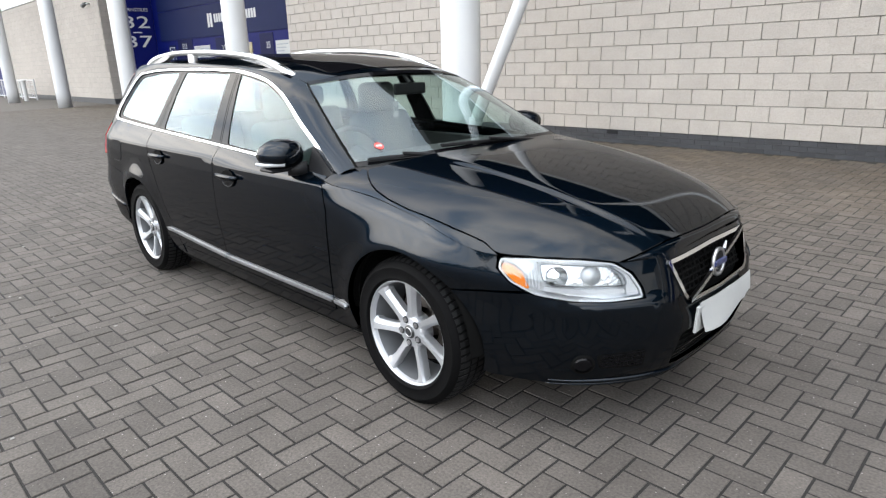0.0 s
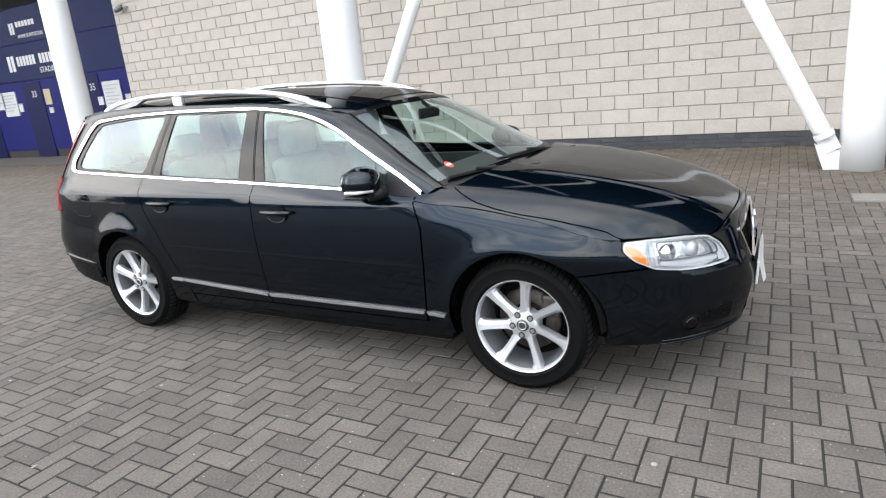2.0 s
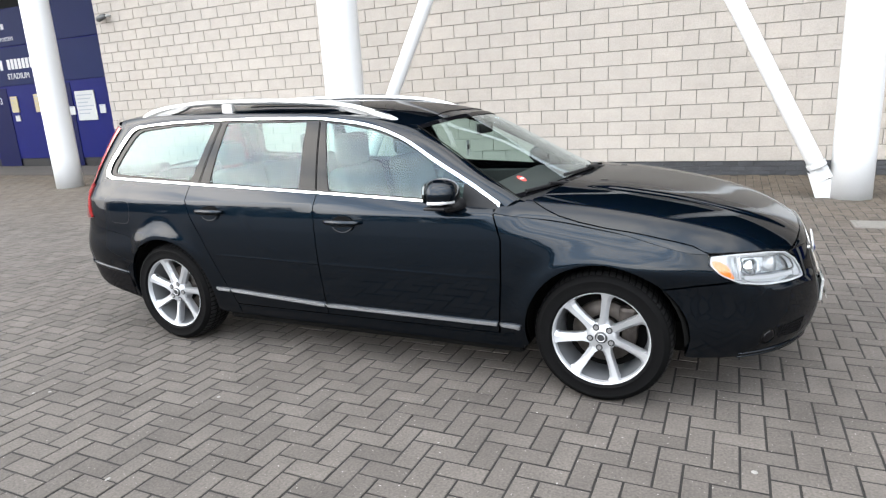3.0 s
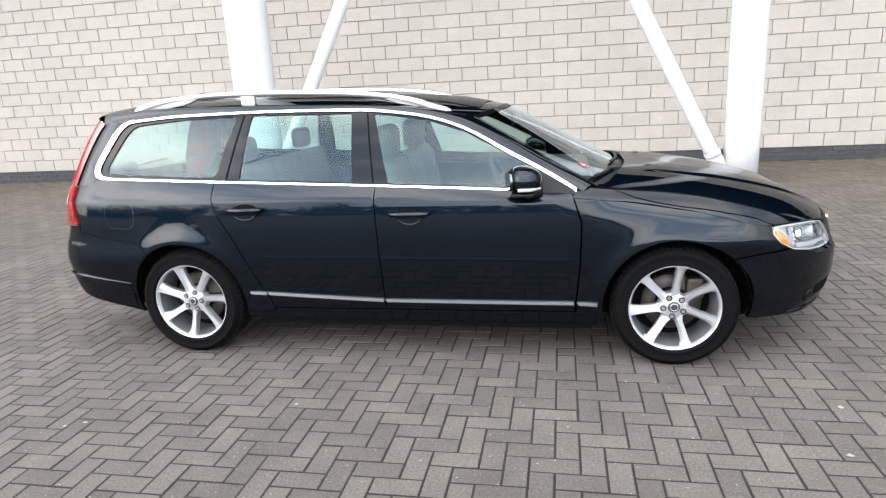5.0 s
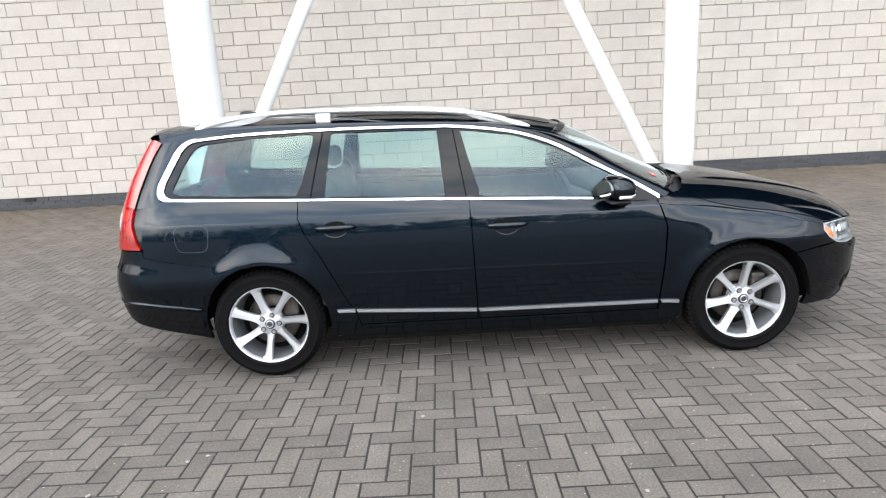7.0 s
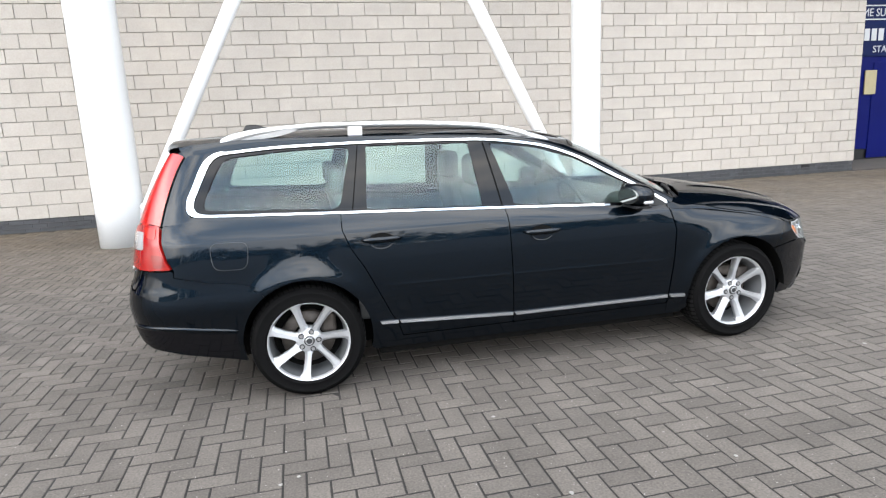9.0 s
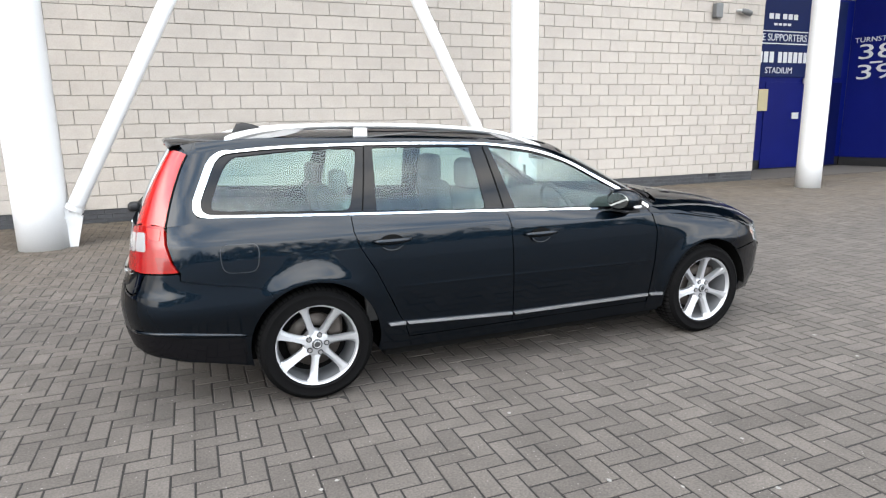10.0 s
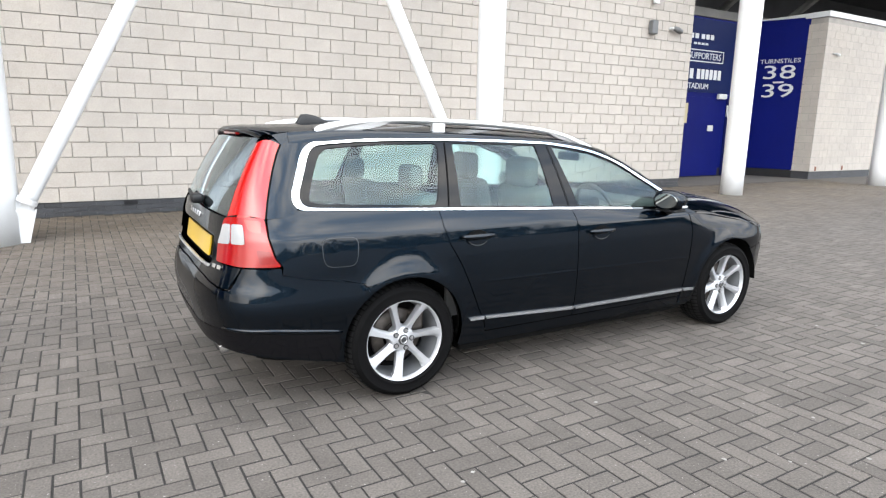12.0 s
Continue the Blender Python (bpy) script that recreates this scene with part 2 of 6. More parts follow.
# ---- main wall ----
WY, WX0, WX1, WH = 7.1, -12.0, 10.7, 5.0
wall = tagged(empty("wall_main", (0, WY, 0)), "pale split-faced block wall above a dark brick plinth", "wall", kind="structure")
WALL_IN = Matrix.Translation((0, -WY, 0))
bm = box_bm((WX0 + 0.012, WY + 0.012, 0), (WX1 - 0.012, WY + 0.4, WH))
ob = part("wall_core", bm, M_MORTAR, wall)
ob.matrix_local = WALL_IN
ob = part("plinth_core", box_bm((WX0 + 0.012, WY + 0.008, 0), (WX1 - 0.012, WY + 0.03, 0.262)), M_DMORTAR, wall)
ob.matrix_local = WALL_IN


ob = part("coping", box_bm((WX0 - 0.03, WY - 0.05, WH), (WX1 + 0.03, WY + 0.45, WH + 0.16), 0.01), M_WHITE, wall)
ob.matrix_local = WALL_IN


def column(at, radius, height, label):
    """A round painted column with a base flange and a seam."""
    c = tagged(empty("column", (*at, lift(at[1]))), label, "column", "white columns before the wall")
    part("shaft", tube_bm([(0, 0, -0.01), (0, 0, 0.6), (0, 0, 2.5), (0, 0, height)], radius, 40), M_WHITE, c, smooth=False)
    for p in c.children:
        p.data.polygons.foreach_set("use_smooth", [len(f.vertices) == 4 for f in p.data.polygons])
    return c


def strut(foot, top, radius, col_at, label):
    """A raking tube brace, pinned by bolted plates to a gusset at a column's foot."""
    z0 = lift(foot[1])
    a, b = Vector(foot), Vector(top)
    d = (b - a).normalized()
    s = tagged(empty("raking_strut", (foot[0], foot[1], z0)), label, "strut", "raking struts")
    loc = lambda p: Vector(p) - Vector((foot[0], foot[1], z0))
    sd = 1 if d.x > 0 else -1
    t0 = a + d * 0.02
    part("tube", tube_bm([loc(t0), loc(t0 + d * 0.06), loc(t0 + d * 0.1), loc(b)], [radius * 0.92, radius * 0.92, radius * 0.92, radius * 0.92], 28), M_WHITE, s, smooth=True)
    part("collar", tube_bm([loc(a - d * 0.03), loc(a + d * 0.03)], radius * 1.06, 28), M_WHITE, s)
    # plates and bolts below the collar
    n = Vector((0, -1, 0))
    side = d.cross(n).normalized()
    for k in (-1, 1):
        bm = bmesh.new()
        c = a - d * 0.11 + n * (0.028 * k)
        vs = [bm.verts.new(loc(c + side * (u * radius * 0.95) + d * (v * 0.10) + n * w)) for w in (-0.008, 0.008) for u, v in ((-1, -1), (1, -1), (1, 1), (-1, 1))]
        for f in ((0, 1, 2, 3), (7, 6, 5, 4), (0, 4, 5, 1), (1, 5, 6, 2), (2, 6, 7, 3), (3, 7, 4, 0)):
            bm.faces.new([vs[i] for i in f])
        bmesh.ops.recalc_face_normals(bm, faces=bm.faces)
        part("plate", bm, M_WHITE, s)
    for u in (-1, 1):
        for v in (-1, 1):
            p = a - d * 0.11 + side * (u * radius * 0.45) + d * (v * 0.045) - Vector((0, 0.036, 0))
            part("bolt", tube_bm([loc(p), loc(p + Vector((0, -0.016, 0)))], 0.016, 6), M_STEEL, s)
    # gusset fin joining to the column
    bm = bmesh.new()
    xin, xa = col_at[0], foot[0]
    prof = [(xa - sd * 0.015, 0.0), (xa + sd * 0.09, a.z - z0 - 0.10), (xa - sd * 0.09, a.z - z0 - 0.19), (xin, a.z - z0 - 0.12), (xin, 0.0)]
    vs = [[bm.verts.new((x - foot[0], w + (a.y - foot[1]), z)) for x, z in prof] for w in (-0.02, 0.02)]
    bm.faces.new(vs[0]), bm.faces.new(vs[1][::-1])
    for i in range(5):
        j = (i + 1) % 5
        bm.faces.new((vs[0][i], vs[1][i], vs[1][j], vs[0][j]))
    bmesh.ops.recalc_face_normals(bm, faces=bm.faces)
    part("gusset", bm, M_WHITE, s)
    return s


COL_A, COL_B, COL_C, COL_D = (-3.86, 5.12), (3.27, 5.15), (10.42, 5.35), (17.2, 5.35)
column(COL_A, 0.315, 8.38, "thick white painted steel column on paving")
column(COL_B, 0.228, 8.38, "white painted steel column on block paving")
column(COL_C, 0.25, 8.38, "white painted steel column before the turnstile recess")
column(COL_D, 0.25, 8.38, "white painted steel column beside the end pier")
column((-11.25, 5.18), 0.27, 8.38, "white painted steel column before blue turnstile doors")
column((-18.75, 5.2), 0.27, 8.38, "white painted steel column before blue turnstile panel")
column((-26.8, 5.3), 0.27, 8.38, "white painted steel column by the far pier")
strut((-3.46, 5.02, 0.54), (0.62, 5.02, 8.38), 0.108, COL_A, "white raking steel tube bolted to a column foot")
strut((2.88, 5.10, 0.44), (-1.15, 5.10, 8.38), 0.105, COL_B, "white raking steel tube bolted beside a column foot")

# ---- turnstile recess beyond the wall's far end ----
RB = 9.2
part_r = tagged(empty("wall_recess_east", (0, 0, 0)), "blue painted turnstile recess wall with doors and signs", "wall", kind="structure")
part("panel", box_bm((WX1, RB, 0.32), (16.62, RB + 0.2, 4.86), 0.01), M_BLUE, part_r)
part("plinth", box_bm((WX1, RB + 0.03, 0), (16.62, RB + 0.2, 0.32)), M_BLACK, part_r)
part("sign_band", box_bm((12.2, RB - 0.03, 2.66), (16.3, RB, 4.80), 0.006), M_SIGNBLUE, part_r)
part("door", box_bm((13.3, RB - 0.02, 0.08), (15.1, RB, 2.52), 0.006), M_BLUE, part_r)
part("door", box_bm((15.25, RB - 0.02, 0.08), (16.4, RB, 2.52), 0.006), M_BLUE_D, part_r)
ob = part("notice", box_bm((13.02, RB - 0.05, 1.72), (13.38, RB - 0.021, 2.32), 0.004), M_CREAM, part_r, "cream notice plate")
part("notice", box_bm((14.40, RB - 0.045, 1.48), (14.66, RB - 0.021, 1.66), 0.004), M_PAPER, part_r, "small white notice")
part("notice", box_bm((15.25, RB - 0.07, 1.95), (15.42, RB - 0.02, 2.30), 0.004), M_PAPER, part_r, "white call-point box")
part("emergency_light", box_bm((14.72, RB - 0.12, 2.48), (15.12, RB - 0.02, 2.64), 0.02), M_PAPER, part_r, "small bulkhead light")
# word bands: the maker's name as plain bars
for x0, x1, z0, z1 in ((12.9, 13.55, 3.05, 3.34), (13.66, 14.85, 3.05, 3.34), (13.2, 13.65, 4.22, 4.36), (13.72, 14.35, 4.22, 4.36), (13.4, 14.1, 4.05, 4.11)):
    n = max(2, int((x1 - x0) / 0.17))
    for k in range(n):
        a = x0 + (x1 - x0) * k / n
        part("letter_bar", box_bm((a, RB - 0.038, z0), (a + (x1 - x0) / n * 0.72, RB - 0.03, z1)), M_LETTER, part_r)
UP = pose(0, 0, 0, 90, 0, 0)
bars_text("STADIUM", 0.24, Matrix.Translation((13.72, RB - 0.036, 2.83)) @ UP, M_LETTER, part_r, stretch=1.05)
bars_text("HOME SUPPORTERS", 0.27, Matrix.Translation((13.55, RB - 0.036, 3.72)) @ UP, M_LETTER, part_r, stretch=0.98)
for lo, hi in (((12.3, 3.55), (14.85, 3.58)), ((12.3, 3.88), (14.85, 3.91)), ((14.82, 3.58), (14.85, 3.88))):
    part("sign_border", box_bm((lo[0], RB - 0.036, lo[1]), (hi[0], RB - 0.03, hi[1])), M_LETTER, part_r)

# splayed side panel with the turnstile numbers
SP0, SP1 = Vector((16.62, RB, 0)), Vector((17.05, 7.82, 0))
spd = (SP1 - SP0).normalized()
SP_M = Matrix.Translation(SP0) @ Matrix.Rotation(math.atan2(spd.y, spd.x), 4, "Z")
sp_len = (SP1 - SP0).length
side_r = tagged(empty("wall_side_east"), "blue turnstile panel lettered with white numbers", "wall", kind="structure")
side_r.matrix_world = SP_M
part("panel", box_bm((0, 0, 0.3), (sp_len, 0.2, 5.0), 0.01), M_BLUE, side_r)
part("plinth", box_bm((0, 0.02, 0), (sp_len, 0.2, 0.3)), M_BLACK, side_r)
for words, size, z in (("TURNSTILES", 0.19, 3.72), ("38", 0.60, 3.36), ("39", 0.60, 2.78)):
    bars_text(words, size, Matrix.Translation((sp_len * 0.48, -0.006, z)) @ UP, M_LETTER, side_r, stretch=1.72 if size > 0.3 else 1.15)
part("dash", box_bm((sp_len * 0.38, -0.008, 3.04), (sp_len * 0.60, -0.002, 3.09)), M_LETTER, side_r)

# ---- turnstile recess beyond the other end ----
LX = -26.1
part_l = tagged(empty("wall_recess_west"), "blue painted turnstile wall with numbered doors and notices", "wall", kind="structure")
part("panel", box_bm((LX, RB, 0.3), (WX0, RB + 0.2, 4.9), 0.01), M_BLUE, part_l)
part("plinth", box_bm((LX, RB + 0.03, 0), (WX0, RB + 0.2, 0.3)), M_BLACK, part_l)
part("sign_band", box_bm((LX + 0.6, RB - 0.03, 2.62), (WX0, RB, 3.76), 0.006), M_SIGNBLUE, part_l)
part("sign_band", box_bm((LX + 0.6, RB - 0.03, 3.80), (WX0, RB, 4.88), 0.006), M_SIGNBLUE, part_l)
for x0, x1, words in ((-20.5, -19.42, "33"), (-17.2, -16.3, "35"), (-14.4, -13.4, "37")):
    d = part("door", box_bm((x0, RB - 0.015, 0.06), (x1, RB, 2.55), 0.006), M_BLUE_D, part_l)
    bars_text(words, 0.30, Matrix.Translation(((x0 + x1) / 2 + 0.1, RB - 0.02, 2.15)) @ UP, M_LETTER, part_l)
d = part("door", box_bm((-23.9, RB - 0.015, 0.06), (-22.5, RB, 2.62), 0.006), M_BLUE_D, part_l)


def notice(x0, x1, z0, z1, mat, rows):
    nb = part("notice", box_bm((x0, RB - 0.03, z0), (x1, RB, z1), 0.004), mat, part_l)
    for r in range(rows):
        z = z1 - (z1 - z0) * (0.16 + 0.75 * r / rows)
        part("print_bar", box_bm((x0 + 0.08, RB - 0.036, z), (x1 - 0.08 - 0.12 * (r % 3), RB - 0.031, z + 0.03)), M_PRINT, nb)


notice(-16.15, -15.3, 1.42, 2.28, M_PAPER, 6)
notice(-21.85, -21.0, 1.5, 2.32, M_PAPER, 6)
notice(-19.3, -18.95, 1.78, 2.28, M_CREAM, 3)
notice(-19.2, -18.98, 1.5, 1.68, M_PAPER, 1)
notice(-20.95, -20.7, 1.62, 1.9, M_PAPER, 1)
notice(-16.5, -16.25, 1.6, 1.85, M_PAPER, 1)
notice(-15.15, -14.9, 1.6, 1.85, M_PAPER, 1)
notice(-18.1, -17.75, 1.75, 2.3, M_CREAM, 3)
for x0, x1, z0, z1 in ((-20.9, -20.45, 2.95, 3.45), (-20.35, -19.25, 3.10, 3.40), (-19.05, -17.2, 3.10, 3.40), (-19.9, -18.8, 4.3, 4.46), (-20.3, -20.0, 4.1, 4.45)):
    n = max(2, int((x1 - x0) / 0.17))
    for k in range(n):
        a = x0 + (x1 - x0) * k / n
        part("letter_bar", box_bm((a, RB - 0.038, z0), (a + (x1 - x0) / n * 0.72, RB - 0.03, z1)), M_LETTER, part_l)
bars_text("STADIUM", 0.25, Matrix.Translation((-18.6, RB - 0.036, 2.88)) @ UP, M_LETTER, part_l, stretch=1.05)
bars_text("HOME SUPPORTERS", 0.16, Matrix.Translation((-19.2, RB - 0.036, 4.0)) @ UP, M_LETTER, part_l)
SQ0, SQ1 = Vector((-26.55, 7.5, 0)), Vector((LX, RB, 0))
sqd = (SQ1 - SQ0).normalized()
side_l = tagged(empty("wall_side_west"), "blue turnstile panel with white numbers and a disabled-access door", "wall", kind="structure")
side_l.matrix_world = Matrix.Translation(SQ0) @ Matrix.Rotation(math.atan2(sqd.y, sqd.x), 4, "Z")
sq_len = (SQ1 - SQ0).length
part("panel", box_bm((0, 0, 0.06), (sq_len, 0.2, 4.9), 0.01), M_BLUE, side_l)
for words, size, z in (("TURNSTILES", 0.19, 3.95), ("32", 0.70, 3.42), ("37", 0.70, 2.62)):
    bars_text(words, size, Matrix.Translation((sq_len * 0.60, -0.006, z)) @ UP, M_LETTER, side_l, stretch=1.6 if size > 0.3 else 1.05)
part("dash", box_bm((sq_len * 0.50, -0.008, 3.00), (sq_len * 0.70, -0.002, 3.05)), M_LETTER, side_l)
sign = part("access_sign", box_bm((-24.80, RB - 0.02, 1.25), (-24.15, RB, 2.45), 0.004), M_SIGNBLUE, part_l, "blue sign with a white wheelchair symbol")
cx_ = -24.47
part("wheel_mark", tube_bm([(cx_ + 0.17 * math.cos(q) - 0.03, RB - 0.022, 1.66 + 0.17 * math.sin(q)) for q in [math.pi * (0.72 + 1.25 * k / 14) for k in range(15)]], 0.022, 6), M_LETTER, sign)
part("body_mark", tube_bm([(cx_ - 0.06, RB - 0.022, 2.06), (cx_ - 0.04, RB - 0.022, 1.78), (cx_ + 0.12, RB - 0.022, 1.76), (cx_ + 0.19, RB - 0.022, 1.54)], 0.028, 6), M_LETTER, sign)
part("head_mark", tube_bm([(cx_ - 0.06, RB - 0.03, 2.18), (cx_ - 0.06, RB - 0.02, 2.18)], 0.06, 12), M_LETTER, sign)
for x0, z0, x1, z1 in ((-24.72, 1.36, -24.24, 1.385), (-24.72, 2.32, -24.24, 2.345), (-24.72, 1.36, -24.69, 2.345), (-24.27, 1.36, -24.24, 2.345)):
    part("sign_border", box_bm((x0, RB - 0.026, z0), (x1, RB - 0.019, z1)), M_LETTER, sign)
notice(-22.35, -21.75, 1.75, 2.32, M_PAPER, 5)
bars_text("E13", 0.30, Matrix.Translation((-23.24, RB - 0.02, 2.33)) @ UP, M_LETTER, part_l)

# ---- piers, coping, stand above ----
for nm, x0, x1, y0, ht in (("wall_pier_east", 17.05, 32.0, 7.3, 4.95), ("wall_pier_west", -44.0, -26.55, 7.2, 5.05)):
    p = tagged(empty(nm), "pale block pier wall with white coping", "wall", kind="structure")
    part("wall_core", box_bm((x0, y0, 0.28), (x1, y0 + 2.2, ht)), M_MORTAR, p)
    part("plinth", box_bm((x0 + 0.006, y0 + 0.006, 0), (x1 - 0.006, y0 + 2.2, 0.28)), M_BRICK, p)
    part("coping", box_bm((x0 - 0.05, y0 - 0.05, ht), (x1 + 0.05, y0 + 2.3, ht + 0.16), 0.01), M_WHITE, p)
    vs, fs = [], []
    hor = 0.45
    for k in range(int((ht - 0.28) / 0.225 + 0.01)):
        z = 0.285 + 0.225 * k
        i0 = int((x1 - x0) / hor) + 1
        for i in range(i0):
            a = x0 + hor * i - (0.225 if k % 2 else 0)
            a, b = max(a, x0) + 0.005, min(a + hor, x1) - 0.005
            if b - a < 0.03:
                continue
            base = len(vs)
            vs += [(a, y0 - 0.012, z), (b, y0 - 0.012, z), (b, y0 - 0.012, z + 0.215), (a, y0 - 0.012, z + 0.215), (a, y0 + 0.01, z), (b, y0 + 0.01, z), (b, y0 + 0.01, z + 0.215), (a, y0 + 0.01, z + 0.215)]
            fs += [tuple(base + q for q in f) for f in ((0, 1, 2, 3), (4, 5, 1, 0), (3, 2, 6, 7), (5, 6, 2, 1), (4, 0, 3, 7))]
        # return face toward the recess
        xr = x0 if x0 > 0 else x1
        sg = -1 if x0 > 0 else 1
        for i in range(2):
            a = y0 + 0.45 * i - (0.225 if k % 2 else 0)
            a, b = max(a, y0 - 0.01) + 0.005, min(a + 0.45, y0 + 0.6) - 0.005
            base = len(vs)
            vs += [(xr + sg * 0.012, a, z), (xr + sg * 0.012, b, z), (xr + sg * 0.012, b, z + 0.215), (xr + sg * 0.012, a, z + 0.215)]
            fs += [tuple(base + q for q in ((3, 2, 1, 0) if sg < 0 else (0, 1, 2, 3)))]
    part("block_courses", mesh("block_courses", vs, fs, M_BLOCK), None, p)["kind"] = "stuff"

stand = tagged(empty("stand_underside"), "dark steel underside of the stadium stand above the recesses", "roof", kind="structure")
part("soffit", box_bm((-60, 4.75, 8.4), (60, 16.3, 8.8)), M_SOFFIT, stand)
# added dark sheet, its colour standing for the shade inside the open concourse
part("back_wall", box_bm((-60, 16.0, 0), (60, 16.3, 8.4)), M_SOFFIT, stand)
for x in (-30, -22, -14, 12.5, 15.5, 19.5, 24.0):
    part("beam", tube_bm([(x, 9.6, 8.4), (x + 1.2, 15.5, 5.2)], 0.16, 8), M_CONC, stand)
part("rail_beam", box_bm((11, 12.0, 5.6), (40, 12.3, 5.9)), M_CONC, stand)
part("glazing_post", box_bm((12.0, 11.0, 4.8), (12.12, 11.1, 7.6)), M_GREY, stand)

# ---- fittings on the wall ----
fl = tagged(empty("floodlight", (9.2, WY, 3.9)), "grey box sounder fixed to the block wall", "wall light")
part("housing", box_bm((-0.10, -0.16, -0.17), (0.10, -0.02, 0.15), 0.03, 3), M_GREY, fl)
part("bracket", box_bm((-0.05, -0.03, -0.08), (0.05, 0.012, 0.08)), M_GREY, fl)


def camera_fitting(at, turn, size=0.8, body=M_GREY, flip=1):
    c = tagged(empty("security_camera", at), "small grey dome camera on a wall bracket", "camera")
    c.rotation_euler = (0, 0, turn)
    c.scale = (flip * size, size, size)
    part("bracket", tube_bm([(0, 0.012, 0.03), (0, -0.12, 0.03), (0.10, -0.16, 0.0)], 0.035, 10), M_PAPER, c, smooth=True)
    part("body", tube_bm([(0.02, -0.16, 0.03), (0.16, -0.20, -0.01), (0.30, -0.24, -0.05)], [0.06, 0.085, 0.08], 14), body, c, smooth=True)
    part("lens", tube_bm([(0.29, -0.237, -0.047), (0.315, -0.245, -0.055)], 0.06, 14), M_BLACK, c)
    return c


camera_fitting((9.85, WY, 3.9), 0.2)
camera_fitting((-11.45, WY, 3.75), -0.2, flip=-1)
camera_fitting((17.5, 7.3, 3.88), 0.1, 0.55, M_PAPER)
camera_fitting((-27.6, 7.19, 4.22), -0.1, 1.0, flip=-1)
wl_ = tagged(empty("wall_light", (9.2, WY, 4.62)), "white cylindrical wall light on blocks", "wall light")
part("body", tube_bm([(0, -0.12, -0.2), (0, -0.12, 0.2)], 0.075, 16), M_WHITE, wl_)
part("bracket", box_bm((-0.03, -0.1, -0.04), (0.03, 0.012, 0.04)), M_WHITE, wl_)

# drain cover in the paving
dr = tagged(empty("drain_cover", (3.28, 3.58, lift(3.58))), "pale square inspection cover set in the paving", "cover")
part("frame", box_bm((-0.20, -0.18, -0.01), (0.20, 0.18, 0.004), 0.003), M_COVER, dr)
part("lid", box_bm((-0.165, -0.145, 0.0), (0.165, 0.145, 0.007), 0.003), M_COVER, dr)

# distant trees across the open side
rnd = random.Random(5)
tv, tf = [], []
for i in range(1500):
    x, y = rnd.uniform(-170, 170), rnd.uniform(-120, -95)
    top = 8 + 3.0 * noise.noise((x * 0.05, 0, 0)) + rnd.uniform(-1.5, 1.5)
    for _ in range(6):
        c = Vector((x + rnd.uniform(-2, 2), y, rnd.uniform(0.5, max(top, 2))))
        s = rnd.uniform(0.7, 1.5)
        b = len(tv)
        tv += [c + s * Vector((rnd.uniform(-1, 1), rnd.uniform(-1, 1), rnd.uniform(-1, 1))) for _ in range(4)]
        tf += [(b, b + 1, b + 2), (b, b + 2, b + 3), (b + 1, b + 3, b + 2), (b, b + 3, b + 1)]
tagged(new("far_trees", mesh("far_trees", tv, tf, M_TREE)), "distant dark belt of leafy trees across the car park", "trees", kind="stuff")

# weep bricks in the pier, and the railing by the far pier
for x in (17.38, 18.95):
    part("weep_brick", box_bm((x - 0.05, 7.3 - 0.016, 0.30), (x + 0.05, 7.3 - 0.002, 0.44), 0.004), M_TERRA, bpy.data.objects["wall_pier_east"], "small red-brown weep brick")
rail = tagged(empty("railing", (-40.0, 6.6, lift(6.6))), "white tubular steel railing on the paving", "railing")
part("rail", tube_bm([(-9, 0, 1.05), (3.2, 0, 1.05)], 0.03, 8), M_WHITE, rail)
part("rail", tube_bm([(-9, 0, 0.12), (3.2, 0, 0.12)], 0.03, 8), M_WHITE, rail)
for k in range(62):
    part("baluster", tube_bm([(-9 + 0.2 * k, 0, 0.12), (-9 + 0.2 * k, 0, 1.05)], 0.007, 5), M_STEEL, rail)
for x in (-9, -4.5, 0.0, 3.2):
    part("post", tube_bm([(x, 0, 0), (x, 0, 1.1)], 0.035, 8), M_WHITE, rail)
bo = tagged(empty("bollard", (-36.8, 6.1, lift(6.1))), "white painted steel bollard with a flat cap", "bollard")
part("shaft", tube_bm([(0, 0, 0), (0, 0, 1.0)], 0.11, 16), M_WHITE, bo)
part("cap", tube_bm([(0, 0, 1.0), (0, 0, 1.06)], 0.16, 16), M_WHITE, bo)
fp = tagged(empty("wall_far_west", (-52.0, 7.3, 0)), "blue painted turnstile doors beside the far pier", "wall", kind="structure")
part("panel", box_bm((0, 0, 0), (7.8, 0.3, 4.6), 0.01), M_BLUE, fp)
column((-35.2, 5.2), 0.27, 8.38, "white painted steel column beside the railing")

